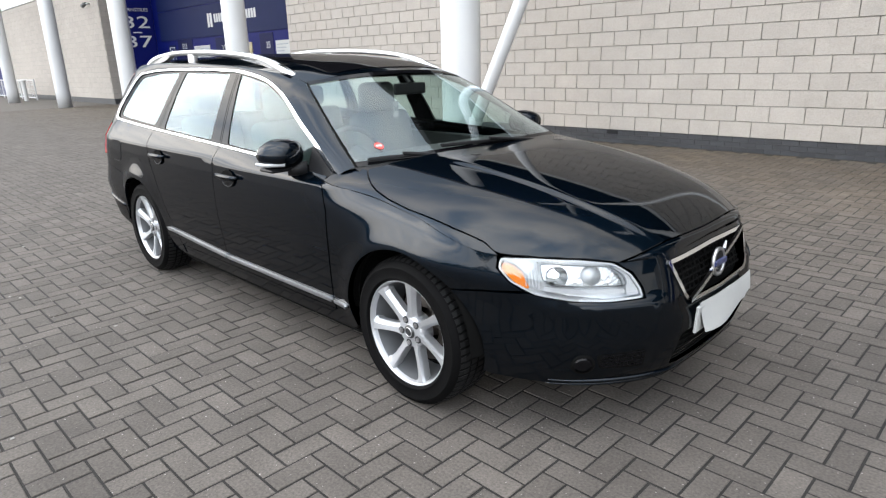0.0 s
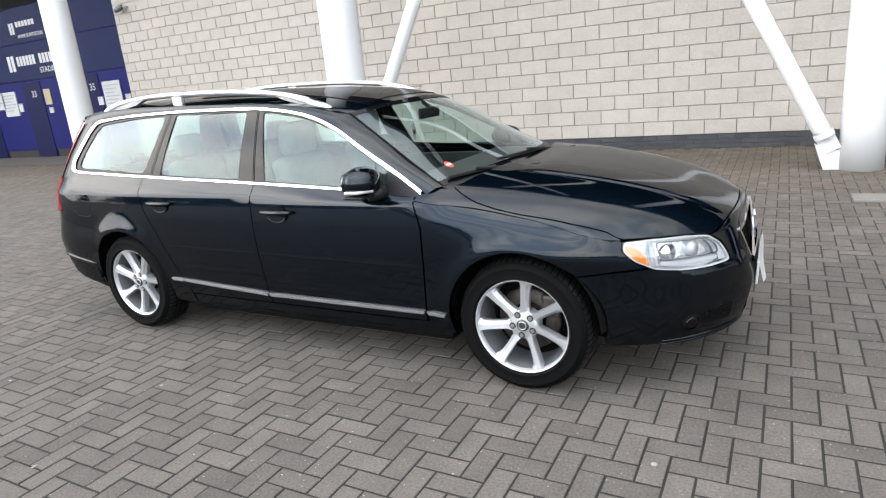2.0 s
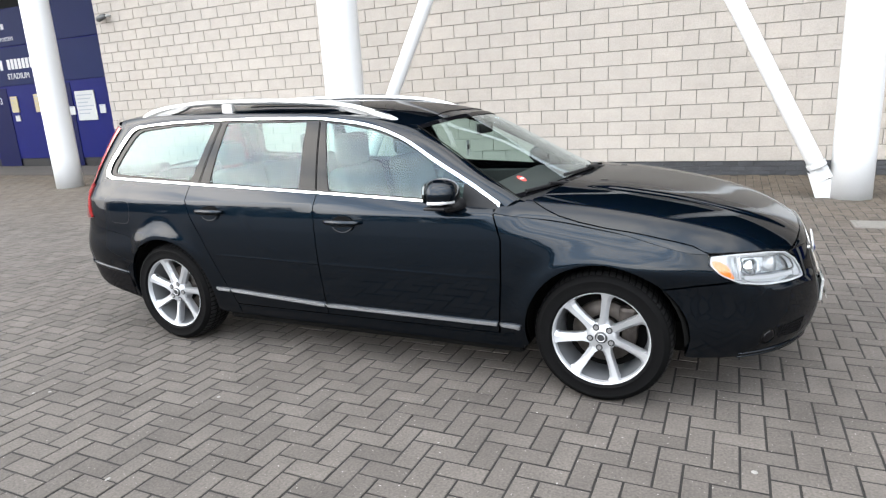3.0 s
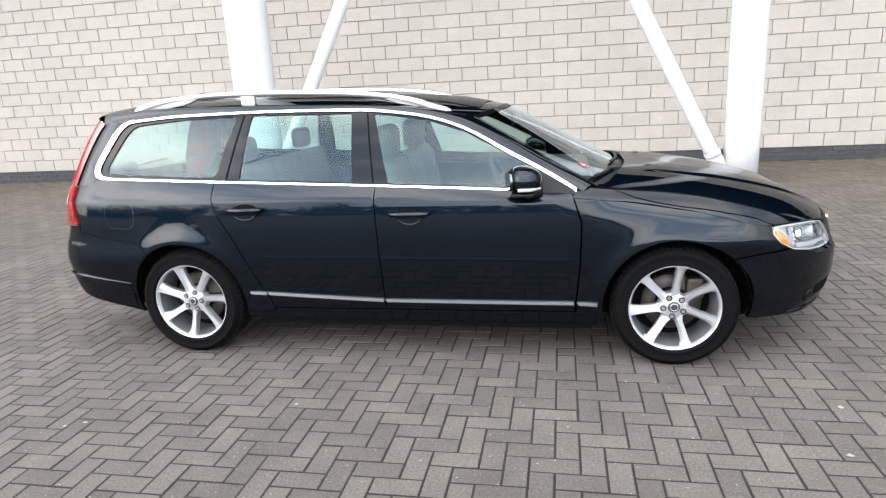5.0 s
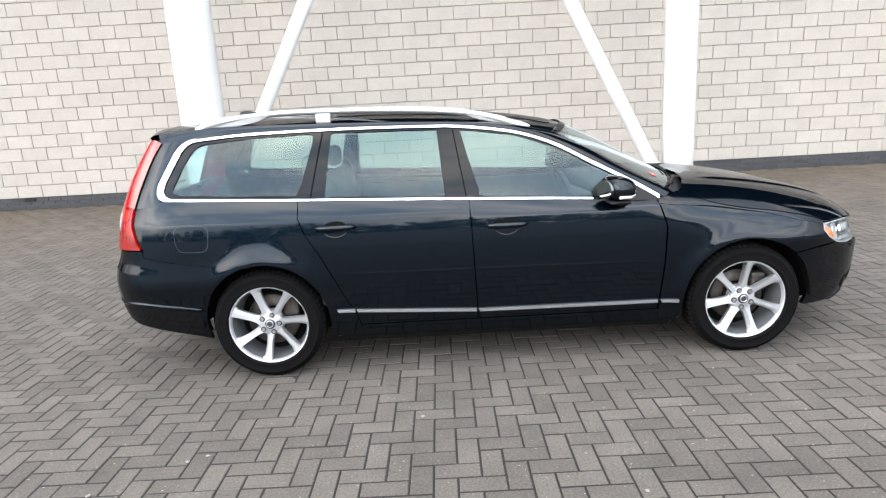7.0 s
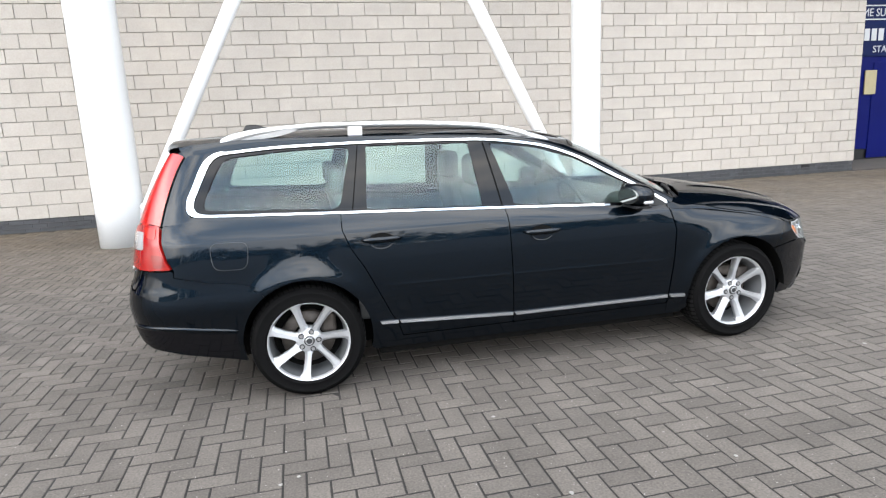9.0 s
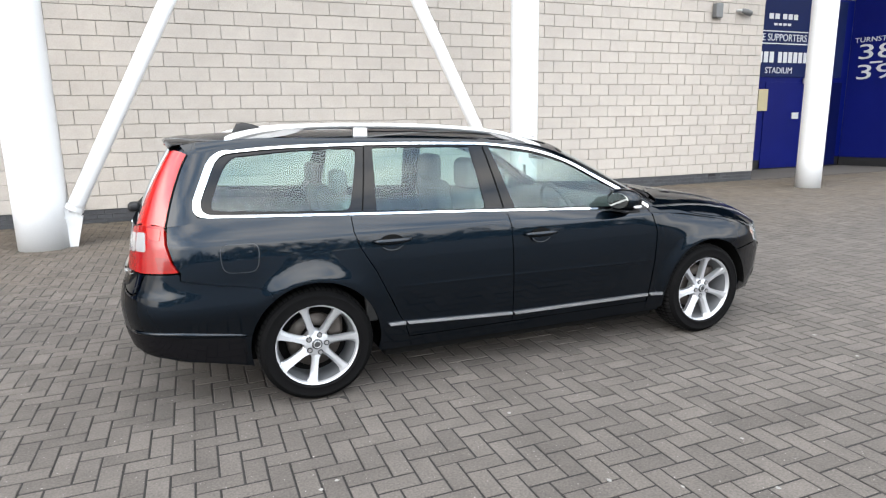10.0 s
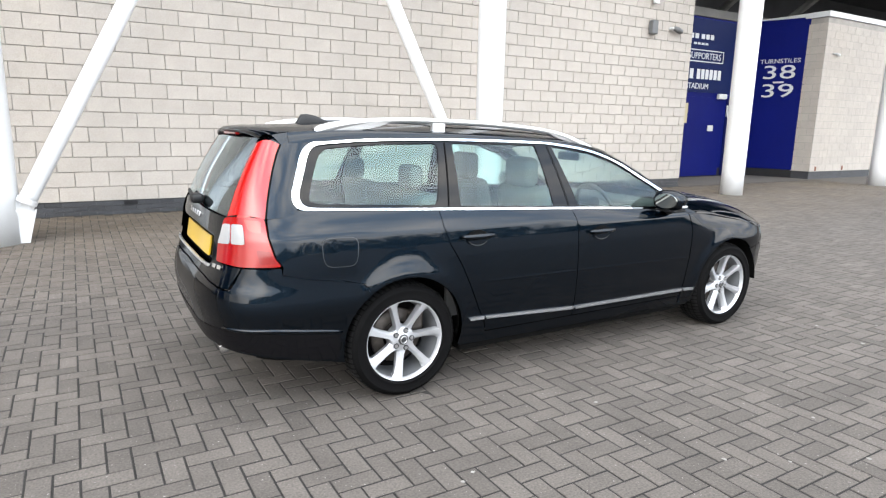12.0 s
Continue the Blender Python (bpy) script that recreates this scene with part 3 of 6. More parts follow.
# ---- the car's surfaces: x forward, y to its left, z up, from the middle of the wheelbase ----
def curve(*pts):
    """A smooth monotone-ish curve through (x, y) points, flat-sloped beyond its ends."""
    xs, ys = [p[0] for p in pts], [p[1] for p in pts]
    n = len(xs)
    sl = [(ys[i + 1] - ys[i]) / (xs[i + 1] - xs[i]) for i in range(n - 1)]
    d = [sl[0]] + [0.0 if sl[i - 1] * sl[i] <= 0 else 2 * sl[i - 1] * sl[i] / (sl[i - 1] + sl[i]) for i in range(1, n - 1)] + [sl[-1]]

    def at(x):
        if x <= xs[0]:
            return ys[0] + d[0] * (x - xs[0])
        if x >= xs[-1]:
            return ys[-1] + d[-1] * (x - xs[-1])
        i = max(k for k in range(n - 1) if xs[k] <= x)
        h = xs[i + 1] - xs[i]
        t = (x - xs[i]) / h
        return (2 * t**3 - 3 * t**2 + 1) * ys[i] + (t**3 - 2 * t**2 + t) * h * d[i] + (3 * t**2 - 2 * t**3) * ys[i + 1] + (t**3 - t**2) * h * d[i + 1]

    return at


BELT_Z = curve((-2.3, 1.098), (-1.9, 1.080), (-1.18, 1.049), (-0.23, 1.008), (0.59, 0.966), (1.1, 0.935))
BELT_Y = curve((-2.3, 0.775), (-1.9, 0.805), (-1.2, 0.835), (0.0, 0.848), (0.9, 0.845), (1.1, 0.84))
LOW = curve((0.15, 0.835), (0.22, 0.862), (0.30, 0.884), (0.38, 0.900), (0.50, 0.912), (0.62, 0.921), (0.74, 0.926), (0.82, 0.924), (0.88, 0.914), (1.2, 0.80))
DOOR = curve((0.15, 0.835), (0.22, 0.862), (0.30, 0.884), (0.38, 0.900), (0.50, 0.914), (0.62, 0.924), (0.70, 0.926), (0.78, 0.9245), (0.86, 0.919), (0.92, 0.912), (0.97, 0.905))
LONG = curve((-1.7, 0.985), (-1.2, 0.996), (-0.5, 1.0), (0.5, 1.0), (1.0, 0.997), (1.5, 0.988))
SHOULDER = curve((0.7, 0.955), (0.9, 0.93), (1.1, 0.895), (1.3, 0.850), (1.6, 0.795), (1.85, 0.760), (2.0, 0.750), (2.1, 0.743), (2.2, 0.730), (2.4, 0.712))
BONNET_Z = curve((0.8, 1.075), (1.0, 1.050), (1.4, 1.005), (1.7, 0.957), (2.0, 0.885), (2.2, 0.803), (2.28, 0.757), (2.42, 0.66))
NOSE_X = curve((0.15, 2.24), (0.22, 2.33), (0.32, 2.385), (0.45, 2.41), (0.55, 2.405), (0.65, 2.380), (0.75, 2.340), (0.85, 2.28))
FACE_X = curve((0.15, 2.22), (0.25, 2.325), (0.35, 2.365), (0.45, 2.375), (0.53, 2.358), (0.626, 2.330), (0.70, 2.310), (0.76, 2.288), (0.85, 2.25))
TAIL_X = curve((0.2, -2.30), (0.3, -2.36), (0.45, -2.415), (0.58, -2.43), (0.68, -2.415), (0.72, -2.395), (0.8, -2.37), (1.0, -2.335), (1.1, -2.31))
XF, LF, PF = 1.5, 1.25, 2.08
XR, LR, PR = -1.7, 1.20, 4.0
AXLE, HUB_Z, ARCH = 1.408, 0.335, 0.368


def ease(a, b, x):
    t = min(max((x - a) / (b - a), 0.0), 1.0)
    return t * t * (3 - 2 * t)


FOLD = 0.046


def fold_at(x):
    """How strongly the fender's top is rolled in."""
    return ease(0.9, 1.3, x) * (1 - ease(1.45, 1.84, x))


def CREASE_Z(x):
    """Height of the faint fold along the doors."""
    return 0.612 - 0.012 * x


def half_width(x, z, s=None, rolled=True):
    s = x if s is None else s
    y = LOW(z) * LONG(min(max(x, -1.7), 1.5))
    if x < 1.1:
        w = 1 - ease(0.75, 1.1, x)
        zc = 0.932 - 0.014 * x
        g = DOOR(z)
        if z > zc:
            u = (z - zc) / (BELT_Z(x) - zc)
            g = DOOR(zc) + (BELT_Y(x) / LONG(max(x, -1.7)) - DOOR(zc)) * (0.8 * u + 0.2 * u * u)
        y = w * g * LONG(max(x, -1.7)) + (1 - w) * y
    if rolled and 0.9 < s < 1.84:
        t = (z - SEAM_Z(s) + 0.24) / 0.24
        if t > 0:
            y -= FOLD * fold_at(s) * t**2.4
    if -1.05 < x < 0.95:
        y += 0.0014 * math.exp(-(((z - CREASE_Z(x)) / 0.0055) ** 2)) * ease(-1.0, -0.85, x) * (1 - ease(0.85, 0.93, x))
    for a in (-AXLE, AXLE):
        r = math.hypot(x - a, z - HUB_Z)
        if z > 0.2:
            if a < 0:
                y += 0.024 * math.exp(-(((r - ARCH) / 0.076) ** 2)) * min(1.0, (z - 0.2) / 0.2) * (0.5 + 0.5 * ease(0.45, 0.9, (z - HUB_Z) / r)) * (1 - 0.5 * ease(0.0, 0.24, x - a))
            else:
                y += 0.017 * math.exp(-(((r - ARCH) / 0.062) ** 2)) * min(1.0, (z - 0.2) / 0.2)
    return y


def wall_at(s, z):
    """The body's side wall at s along its outline (x on the flanks, then round the corners) and height z: its right half."""
    if s > XF:
        t = (s - XF) / LF * math.pi / 2
        u, v = max(math.cos(t), 0.0), math.sin(t)
        k = (u**PF + v**PF) ** (-1 / PF)
        k *= 1 + 0.013 * ease(0.600, 0.562, z) * ease(1.85, 2.1, s) * (1 - ease(2.45, 2.6, s))
        y = half_width(XF + 0.25 * min(1, (s - XF)), z, s) * u * k
        x = XF + (NOSE_X(z) - XF) * v * k
        over = (x - FACE_X(z) + 0.04 * y * y) / 0.010
        x -= 0.010 * (math.log1p(math.exp(over)) if over < 30 else over)
        return (x, -y, z)
    if s < XR:
        t = (XR - s) / LR * math.pi / 2
        u, v = max(math.cos(t), 0.0), math.sin(t)
        k = (u**PR + v**PR) ** (-1 / PR)
        return (XR + (TAIL_X(z) - XR) * v * k, -half_width(XR, z) * u * k, z)
    return (s, -half_width(s, z), z)


def bonnet_at(x, y):
    """The bonnet and the fenders' tops."""
    zc, zs = BONNET_Z(x), SHOULDER(x)
    w = abs(edge_y(x))
    return (x, y, zc - (zc - zs) * min(abs(y) / w, 1.2) ** 4)


def edge_y(x):
    """Half-width of the outline at the shoulder."""
    zs = SHOULDER(x)
    if x <= XF:
        return half_width(x, zs, x, False)
    a = NOSE_X(zs) - XF
    q = min((x - XF) / a, 0.9999)
    return half_width(XF + 0.1, zs, x, False) * (1 - q**PF) ** (1 / PF)


def seam_y(x):
    return edge_y(x) - FOLD * fold_at(x)


def seam_height(x):
    return bonnet_at(x, seam_y(x))[2]


SEAM_Z = curve(*[(0.86 + 0.04 * k, seam_height(0.86 + 0.04 * k)) for k in range(28)])


TOP_Z = curve((-2.05, 1.385), (-1.81, 1.415), (-1.44, 1.437), (-1.06, 1.440), (-0.31, 1.424), (-0.13, 1.407), (0.09, 1.372), (0.31, 1.300), (0.53, 1.183), (0.757, 1.062), (0.905, 0.972))


def glass_at(x, z):
    """The side windows: leaning in from the belt to the roof."""
    zb, yb = BELT_Z(x), BELT_Y(x)
    zt, yt = 1.44, 0.628 - 0.045 * max(0.0, (-1.0 - x)) ** 1.2
    u = (z - zb) / (zt - zb)
    return (x, -(yb + (yt - yb) * u + 0.05 * u * (1 - u)), z)


ROOF_Z = curve((-2.15, 1.480), (-1.9, 1.506), (-1.5, 1.522), (-0.9, 1.521), (-0.3, 1.498), (0.1, 1.460), (0.33, 1.420), (0.5, 1.382))
ROOF_EZ = curve((-2.15, 1.431), (-1.9, 1.472), (-1.6, 1.482), (-1.0, 1.474), (-0.3, 1.446), (0.09, 1.408), (0.33, 1.352), (0.5, 1.30))
ROOF_EY = curve((-2.15, 0.555), (-1.6, 0.585), (-1.0, 0.60), (0.0, 0.60), (0.33, 0.575), (0.5, 0.55))


def roof_at(x, y):
    zc, ze, w = ROOF_Z(x), ROOF_EZ(x), ROOF_EY(x)
    return (x, y, zc - (zc - ze) * min(abs(y) / w, 1.1) ** 3.2)


WS_X = curve((0.0, 0.335), (0.33, 0.535), (0.66, 0.748), (1.0, 0.985))
WS_Z = curve((0.0, 1.352), (0.33, 1.244), (0.66, 1.117), (1.0, 0.985))
WS_Y = curve((0.0, 0.582), (0.33, 0.652), (0.66, 0.714), (1.0, 0.784))


def screen_at(t, v):
    """The windscreen: t from its top to its base, v from -1 to 1 across."""
    b, c = 0.13 + 0.06 * t, 0.045 - 0.012 * t
    return (WS_X(t) + b * (1 - abs(v) ** 2.2), -WS_Y(t) * -v, WS_Z(t) + c * (1 - v * v))

# ---- car materials ----
def glass_material(name, tint, gloss=0.08):
    m = bpy.data.materials.new(name)
    m.use_nodes = True
    n, l = m.node_tree.nodes, m.node_tree.links
    n.clear()
    out, mix = n.new("ShaderNodeOutputMaterial"), n.new("ShaderNodeMixShader")
    tr, gl, lw = n.new("ShaderNodeBsdfTransparent"), n.new("ShaderNodeBsdfGlossy"), n.new("ShaderNodeLayerWeight")
    tr.inputs["Color"].default_value = (*tint, 1)
    gl.inputs["Roughness"].default_value = 0.01
    gl.inputs["Color"].default_value = (0.84, 0.95, 1.0, 1)
    lw.inputs["Blend"].default_value = 0.5
    pw, ad = n.new("ShaderNodeMath"), n.new("ShaderNodeMath")
    pw.operation = "POWER"
    pw.inputs[1].default_value = 5.0
    ad.operation, ad.use_clamp = "MULTIPLY_ADD", True
    ad.inputs[1].default_value, ad.inputs[2].default_value = 1.5, gloss
    l.new(lw.outputs["Facing"], pw.inputs[0])
    l.new(pw.outputs[0], ad.inputs[0])
    l.new(ad.outputs[0], mix.inputs[0]), l.new(tr.outputs[0], mix.inputs[1]), l.new(gl.outputs[0], mix.inputs[2])
    l.new(mix.outputs[0], out.inputs["Surface"])
    return m


M_PAINT = material("dark_blue_paint", (0.0024, 0.0058, 0.0104), 0.42, metal=0.92, coat=0.68, grain=0.12, fine=900, vary=0.03, scale=3, spec=0.0, coat_rough=0.045)
M_PAINT.node_tree.nodes["Principled BSDF"].inputs["Coat IOR"].default_value = 1.45
M_PAINT.node_tree.nodes["Principled BSDF"].inputs["Specular Tint"].default_value = (0.16, 0.20, 0.26, 1)
M_TRIM = material("black_gloss", (0.0028, 0.0028, 0.0035), 0.5, coat=0.42, spec=0.0)
M_RUBBER = material("tyre_rubber", (0.0024, 0.0024, 0.0026), 0.72, vary=0.15, scale=14, grain=0.2, fine=240, bump=0.0008, spec=0.06)
M_TREAD = material("tread_rubber", (0.0055, 0.0055, 0.0058), 0.6, vary=0.2, scale=20, grain=0.2, fine=240, spec=0.22)
M_LINER = material("arch_liner", (0.004, 0.004, 0.004), 0.9, grain=0.2, fine=100, spec=0.05)
M_CHROME = material("chrome", (0.80, 0.81, 0.82), 0.10, metal=1.0)
M_SATIN = material("satin_aluminium", (0.6068, 0.6150, 0.6232), 0.30, metal=0.85, grain=0.04, fine=300)
M_STRIP = material("sill_strip_metal", (0.50, 0.52, 0.55), 0.34, metal=1.0)
M_ALLOY = material("silver_alloy", (0.44, 0.45, 0.47), 0.44, metal=0.72, coat=0.3, grain=0.03, fine=400)
M_MIRROR = material("lamp_mirror", (0.72, 0.74, 0.77), 0.16, metal=0.95, vary=0.1, scale=60, bump=0.004, fine=55)
M_DIMGLASS = material("door_mirror_glass", (0.13, 0.14, 0.14), 0.04, metal=1.0)
M_DISC = material("brake_disc", (0.0600, 0.0510, 0.0450), 0.5, metal=0.6, vary=0.3, scale=30)
M_RED = material("red_lens", (0.275, 0.0050, 0.0035), 0.16, coat=0.45, vary=0.05, scale=20)
M_RED_L = material("light_red_lens", (0.330, 0.0150, 0.0090), 0.16, coat=0.45, vary=0.08, scale=30)
M_RED_D = material("deep_red_lens", (0.150, 0.0030, 0.0025), 0.16, coat=0.45, vary=0.08, scale=30)
M_RED_M = material("lower_red_lens", (0.205, 0.0035, 0.0028), 0.16, coat=0.32, vary=0.05, scale=20)
M_CLEARL = material("clear_reversing_lens", (0.2484, 0.2484, 0.2484), 0.10, coat=1.0)
M_AMBER = material("amber_lens", (0.5202, 0.1346, 0.0061), 0.12, coat=1.0, grain=0.1, fine=160)
M_REFL = material("lamp_reflector", (0.56, 0.58, 0.60), 0.26, metal=0.5, coat=0.4)
M_LENSB = material("projector_glass", (0.25, 0.28, 0.36), 0.08, coat=1.0)
M_LAMPW = material("lamp_white_insert", (0.350, 0.357, 0.368), 0.25, coat=0.5)
M_SEAT = material("grey_leather", (0.1080, 0.1138, 0.1116), 0.5, vary=0.06, scale=9, grain=0.06, fine=160, bump=0.0006)
M_CABIN = material("cabin_plastic", (0.0259, 0.0265, 0.0271), 0.6, vary=0.08, scale=8, grain=0.08, fine=120)
M_LINING = material("pale_headlining", (0.1080, 0.1080, 0.1044), 0.9, grain=0.06, fine=150)
M_PLATE_Y = material("yellow_plate", (0.4320, 0.2700, 0.0108), 0.35, coat=0.3)
M_STICKER = material("red_sticker", (0.3960, 0.0360, 0.0288), 0.5)
M_BADGE = material("blue_badge", (0.02, 0.03, 0.10), 0.3, coat=0.5)
M_GLASS = glass_material("tinted_glass", (0.61, 0.77, 0.74), 0.045)
M_SCREEN = glass_material("windscreen_glass", (0.86, 0.92, 0.90), 0.085)
M_LENS = glass_material("clear_lens", (0.95, 0.96, 0.97), 0.06)
M_BOLT = material("wheel_bolt_steel", (0.42, 0.42, 0.43), 0.3, metal=0.9, vary=0.1, scale=60)
M_BARREL = material("rim_inner", (0.125, 0.130, 0.138), 0.45, metal=0.5, vary=0.1, scale=12)
M_CAP = material("dark_cap", (0.045, 0.047, 0.05), 0.35, metal=0.5)


# ---- panel builder ----
def dense(loop, step):
    out = []
    for a, b in zip(loop, loop[1:] + loop[:1]):
        n = max(1, int(math.hypot(b[0] - a[0], b[1] - a[1]) / step + 0.999))
        out += [(a[0] + (b[0] - a[0]) * k / n, a[1] + (b[1] - a[1]) * k / n) for k in range(n)]
    return out


def rounded(loop, r, n=4):
    """Corners of a loop rounded by about r."""
    out = []
    for i, b in enumerate(loop):
        a, c = Vector(loop[i - 1]), Vector(loop[(i + 1) % len(loop)])
        b = Vector(b)
        p, q = a - b, c - b
        if p.length < 1e-6 or q.length < 1e-6 or p.angle(q) > 2.9:
            out.append(tuple(b))
            continue
        d = min(r, p.length * 0.45, q.length * 0.45)
        p, q = b + p.normalized() * d, b + q.normalized() * d
        out += [tuple((1 - t) ** 2 * p + 2 * t * (1 - t) * b + t * t * q) for t in [k / n for k in range(n + 1)]]
    return out


def area(loop):
    return 0.5 * sum(a[0] * b[1] - b[0] * a[1] for a, b in zip(loop, loop[1:] + loop[:1]))


def inset(loop, d):
    sg = 1 if area(loop) > 0 else -1
    out = []
    n = len(loop)
    for i, b in enumerate(loop):
        a, c = Vector(loop[i - 1]), Vector(loop[(i + 1) % n])
        b = Vector(b)
        e, f = (b - a), (c - b)
        if e.length < 1e-9 or f.length < 1e-9:
            continue
        m = Vector((-e.y, e.x)).normalized() * sg, Vector((-f.y, f.x)).normalized() * sg
        k = (m[0] + m[1])
        k = k / max(0.35, k.dot(m[0])) if k.length > 1e-6 else m[0]
        out.append(tuple(b + k * d))
    return out


def inside(p, loop):
    x, y, odd = p[0], p[1], False
    for a, b in zip(loop, loop[1:] + loop[:1]):
        if (a[1] > y) != (b[1] > y) and x < (b[0] - a[0]) * (y - a[1]) / (b[1] - a[1]) + a[0]:
            odd = not odd
    return odd


def outward(p, n):
    return n if n.dot(Vector(p) - Vector((0.82 * p[0], 0, 0.55))) >= 0 else -n


def normal_of(surf, u, v, e=0.004):
    a = Vector(surf(u + e, v)) - Vector(surf(u - e, v))
    b = Vector(surf(u, v + e)) - Vector(surf(u, v - e))
    n = a.cross(b)
    n = n.normalized() if n.length > 1e-12 else Vector((0, 0, 1))
    return outward(surf(u, v), n)


def panel(name, loop, surf, mat, parent, step=0.05, depth=0.018, gap=0.0, lift_by=0.0, holes=(), label="", both=False, soften=None, extra=()):
    """A sheet cut to a loop on a surface, with turned-in edges; both: its mirror image too."""
    from mathutils.geometry import delaunay_2d_cdt
    if gap:
        loop = inset(dense(loop, step), gap)
    loop = dense(loop, step)
    if area(loop) < 0:
        loop = loop[::-1]
    hs = [dense(list(h), step) for h in holes]
    pts = list(loop)
    edges = [(i, (i + 1) % len(loop)) for i in range(len(loop))]
    for hl in hs:
        b = len(pts)
        pts += hl
        edges += [(b + i, b + (i + 1) % len(hl)) for i in range(len(hl))]
    fixed = [Vector(p) for p in pts]
    x0, x1, y0, y1 = min(p[0] for p in loop), max(p[0] for p in loop), min(p[1] for p in loop), max(p[1] for p in loop)
    more = [q for q in extra if inside(q, loop) and min(math.hypot(p[0] - q[0], p[1] - q[1]) for p in pts) > 0.006]
    fixed += [Vector(q) for q in more]
    arr = np.array(pts + more)
    nx, ny = int((x1 - x0) / step) + 1, int((y1 - y0) / step) + 1
    for i in range(nx + 1):
        for j in range(ny + 1):
            q = (x0 + i * step + (0.5 * step if j % 2 else 0), y0 + j * step)
            if inside(q, loop) and not any(inside(q, hl) for hl in hs) and np.min(np.hypot(arr[:, 0] - q[0], arr[:, 1] - q[1])) > 0.45 * step:
                fixed.append(Vector(q))
    vv, _, ff, *_ = delaunay_2d_cdt(fixed, edges, [], 1, 1e-6)
    faces = []
    for f in ff:
        c = (sum(vv[i][0] for i in f) / len(f), sum(vv[i][1] for i in f) / len(f))
        if inside(c, loop) and not any(inside(c, hl) for hl in hs):
            faces.append(list(f))
    P, N = [], []
    for q in vv:
        n = normal_of(surf, q[0], q[1])
        if soften:
            n = soften(q[0], q[1], n)
        P.append(Vector(surf(q[0], q[1])) + n * lift_by)
        N.append(n)
    verts, norms, out = list(P), list(N), []
    for f in faces:
        n = (P[f[1]] - P[f[0]]).cross(P[f[2]] - P[f[0]])
        out.append(f if n.dot(N[f[0]]) >= 0 else f[::-1])
    if depth:
        for lp, sg in [(loop, 1)] + [(hl, -1) for hl in hs]:
            base = len(verts)
            m = len(lp)
            ring = []
            for q in lp:
                n = normal_of(surf, q[0], q[1])
                ring.append((Vector(surf(q[0], q[1])) + n * lift_by, n))
            for i, (p, n) in enumerate(ring):
                t = (ring[(i + 1) % m][0] - ring[i - 1][0])
                o = t.cross(n)
                o = o.normalized() if o.length > 1e-9 else n
                verts += [p, p - n * depth]
                norms += [o, o]
            for i in range(m):
                j = (i + 1) % m
                f = [base + 2 * i, base + 2 * i + 1, base + 2 * j + 1, base + 2 * j]
                fn = (verts[f[1]] - verts[f[0]]).cross(verts[f[2]] - verts[f[0]])
                mid = norms[f[0]]
                out.append(f if fn.dot(mid) >= 0 else f[::-1])
                # keep shading outward from the sheet
            c = sum((p for p, _ in ring), Vector()) / m
            for i, (p, n) in enumerate(ring):
                o = norms[base + 2 * i]
                away = (p - c) * sg
                if o.dot(away) < 0:
                    norms[base + 2 * i] = norms[base + 2 * i + 1] = -o
    made = []
    for k in (1, -1) if both else (1,):
        me = mesh(name, [(v.x, k * v.y, v.z) for v in verts], out if k > 0 else [f[::-1] for f in out], mat, True)
        me.normals_split_custom_set_from_vertices([(n.x, k * n.y, n.z) for n in norms])
        made.append(part(name, me, None, parent, label))
    return made if both else made[0]


def loft(name, rows, mat, parent, both=False, label="", bulge=0.0, flip=False):
    """A sheet through rows of points."""
    rows = [[Vector(p) for p in r] for r in rows]
    n, m = len(rows), len(rows[0])
    vs = [p for r in rows for p in r]
    fs = [(i * m + j, i * m + j + 1, (i + 1) * m + j + 1, (i + 1) * m + j) for i in range(n - 1) for j in range(m - 1)]
    f = fs[len(fs) // 2]
    nn = (vs[f[1]] - vs[f[0]]).cross(vs[f[2]] - vs[f[0]])
    c = sum((vs[i] for i in f), Vector()) / 4
    if (outward(c, nn) - nn).length > 1e-6 * 0 and outward(c, nn).dot(nn) < 0:
        fs = [f[::-1] for f in fs]
    if flip:
        fs = [f[::-1] for f in fs]
    made = []
    for k in (1, -1) if both else (1,):
        me = mesh(name, [(v.x, k * v.y, v.z) for v in vs], fs if k > 0 else [f[::-1] for f in fs], mat, True)
        made.append(part(name, me, None, parent, label))
    return made if both else made[0]


def between(a, b, n, bulge=0.0):
    """Rows from curve a to curve b (lists of points), bowed outward."""
    rows = []
    for k in range(n + 1):
        t = k / n
        row = []
        for p, q in zip(a, b):
            p, q = Vector(p), Vector(q)
            c = p.lerp(q, t)
            if bulge:
                o = (c - Vector((0.82 * c.x, 0, 0.55)))
                d = (q - p).normalized()
                o = (o - d * o.dot(d)).normalized()
                c = c + o * bulge * 4 * t * (1 - t)
            row.append(c)
        rows.append(row)
    return rows


def wall_full(s, z):
    """The side wall, carried on round the nose and the tail to the other side."""
    top, tail = XF + LF, XR - LR
    if s > top:
        p = wall_at(2 * top - s, z)
        return (p[0], -p[1], p[2])
    if s < tail:
        p = wall_at(2 * tail - s, z)
        return (p[0], -p[1], p[2])
    return wall_at(s, z)


SN, ST = XF + LF, XR - LR


def mirror_s(pts, mid):
    """A half outline and its mirror image about s = mid, as one loop."""
    return pts + [(2 * mid - s, z) for s, z in pts[::-1] if abs(s - mid) > 1e-6]


def arc(cx, cz, r, a0, a1, n=20):
    return [(cx + r * math.cos(radians(a0 + (a1 - a0) * k / n)), cz + r * math.sin(radians(a0 + (a1 - a0) * k / n))) for k in range(n + 1)]


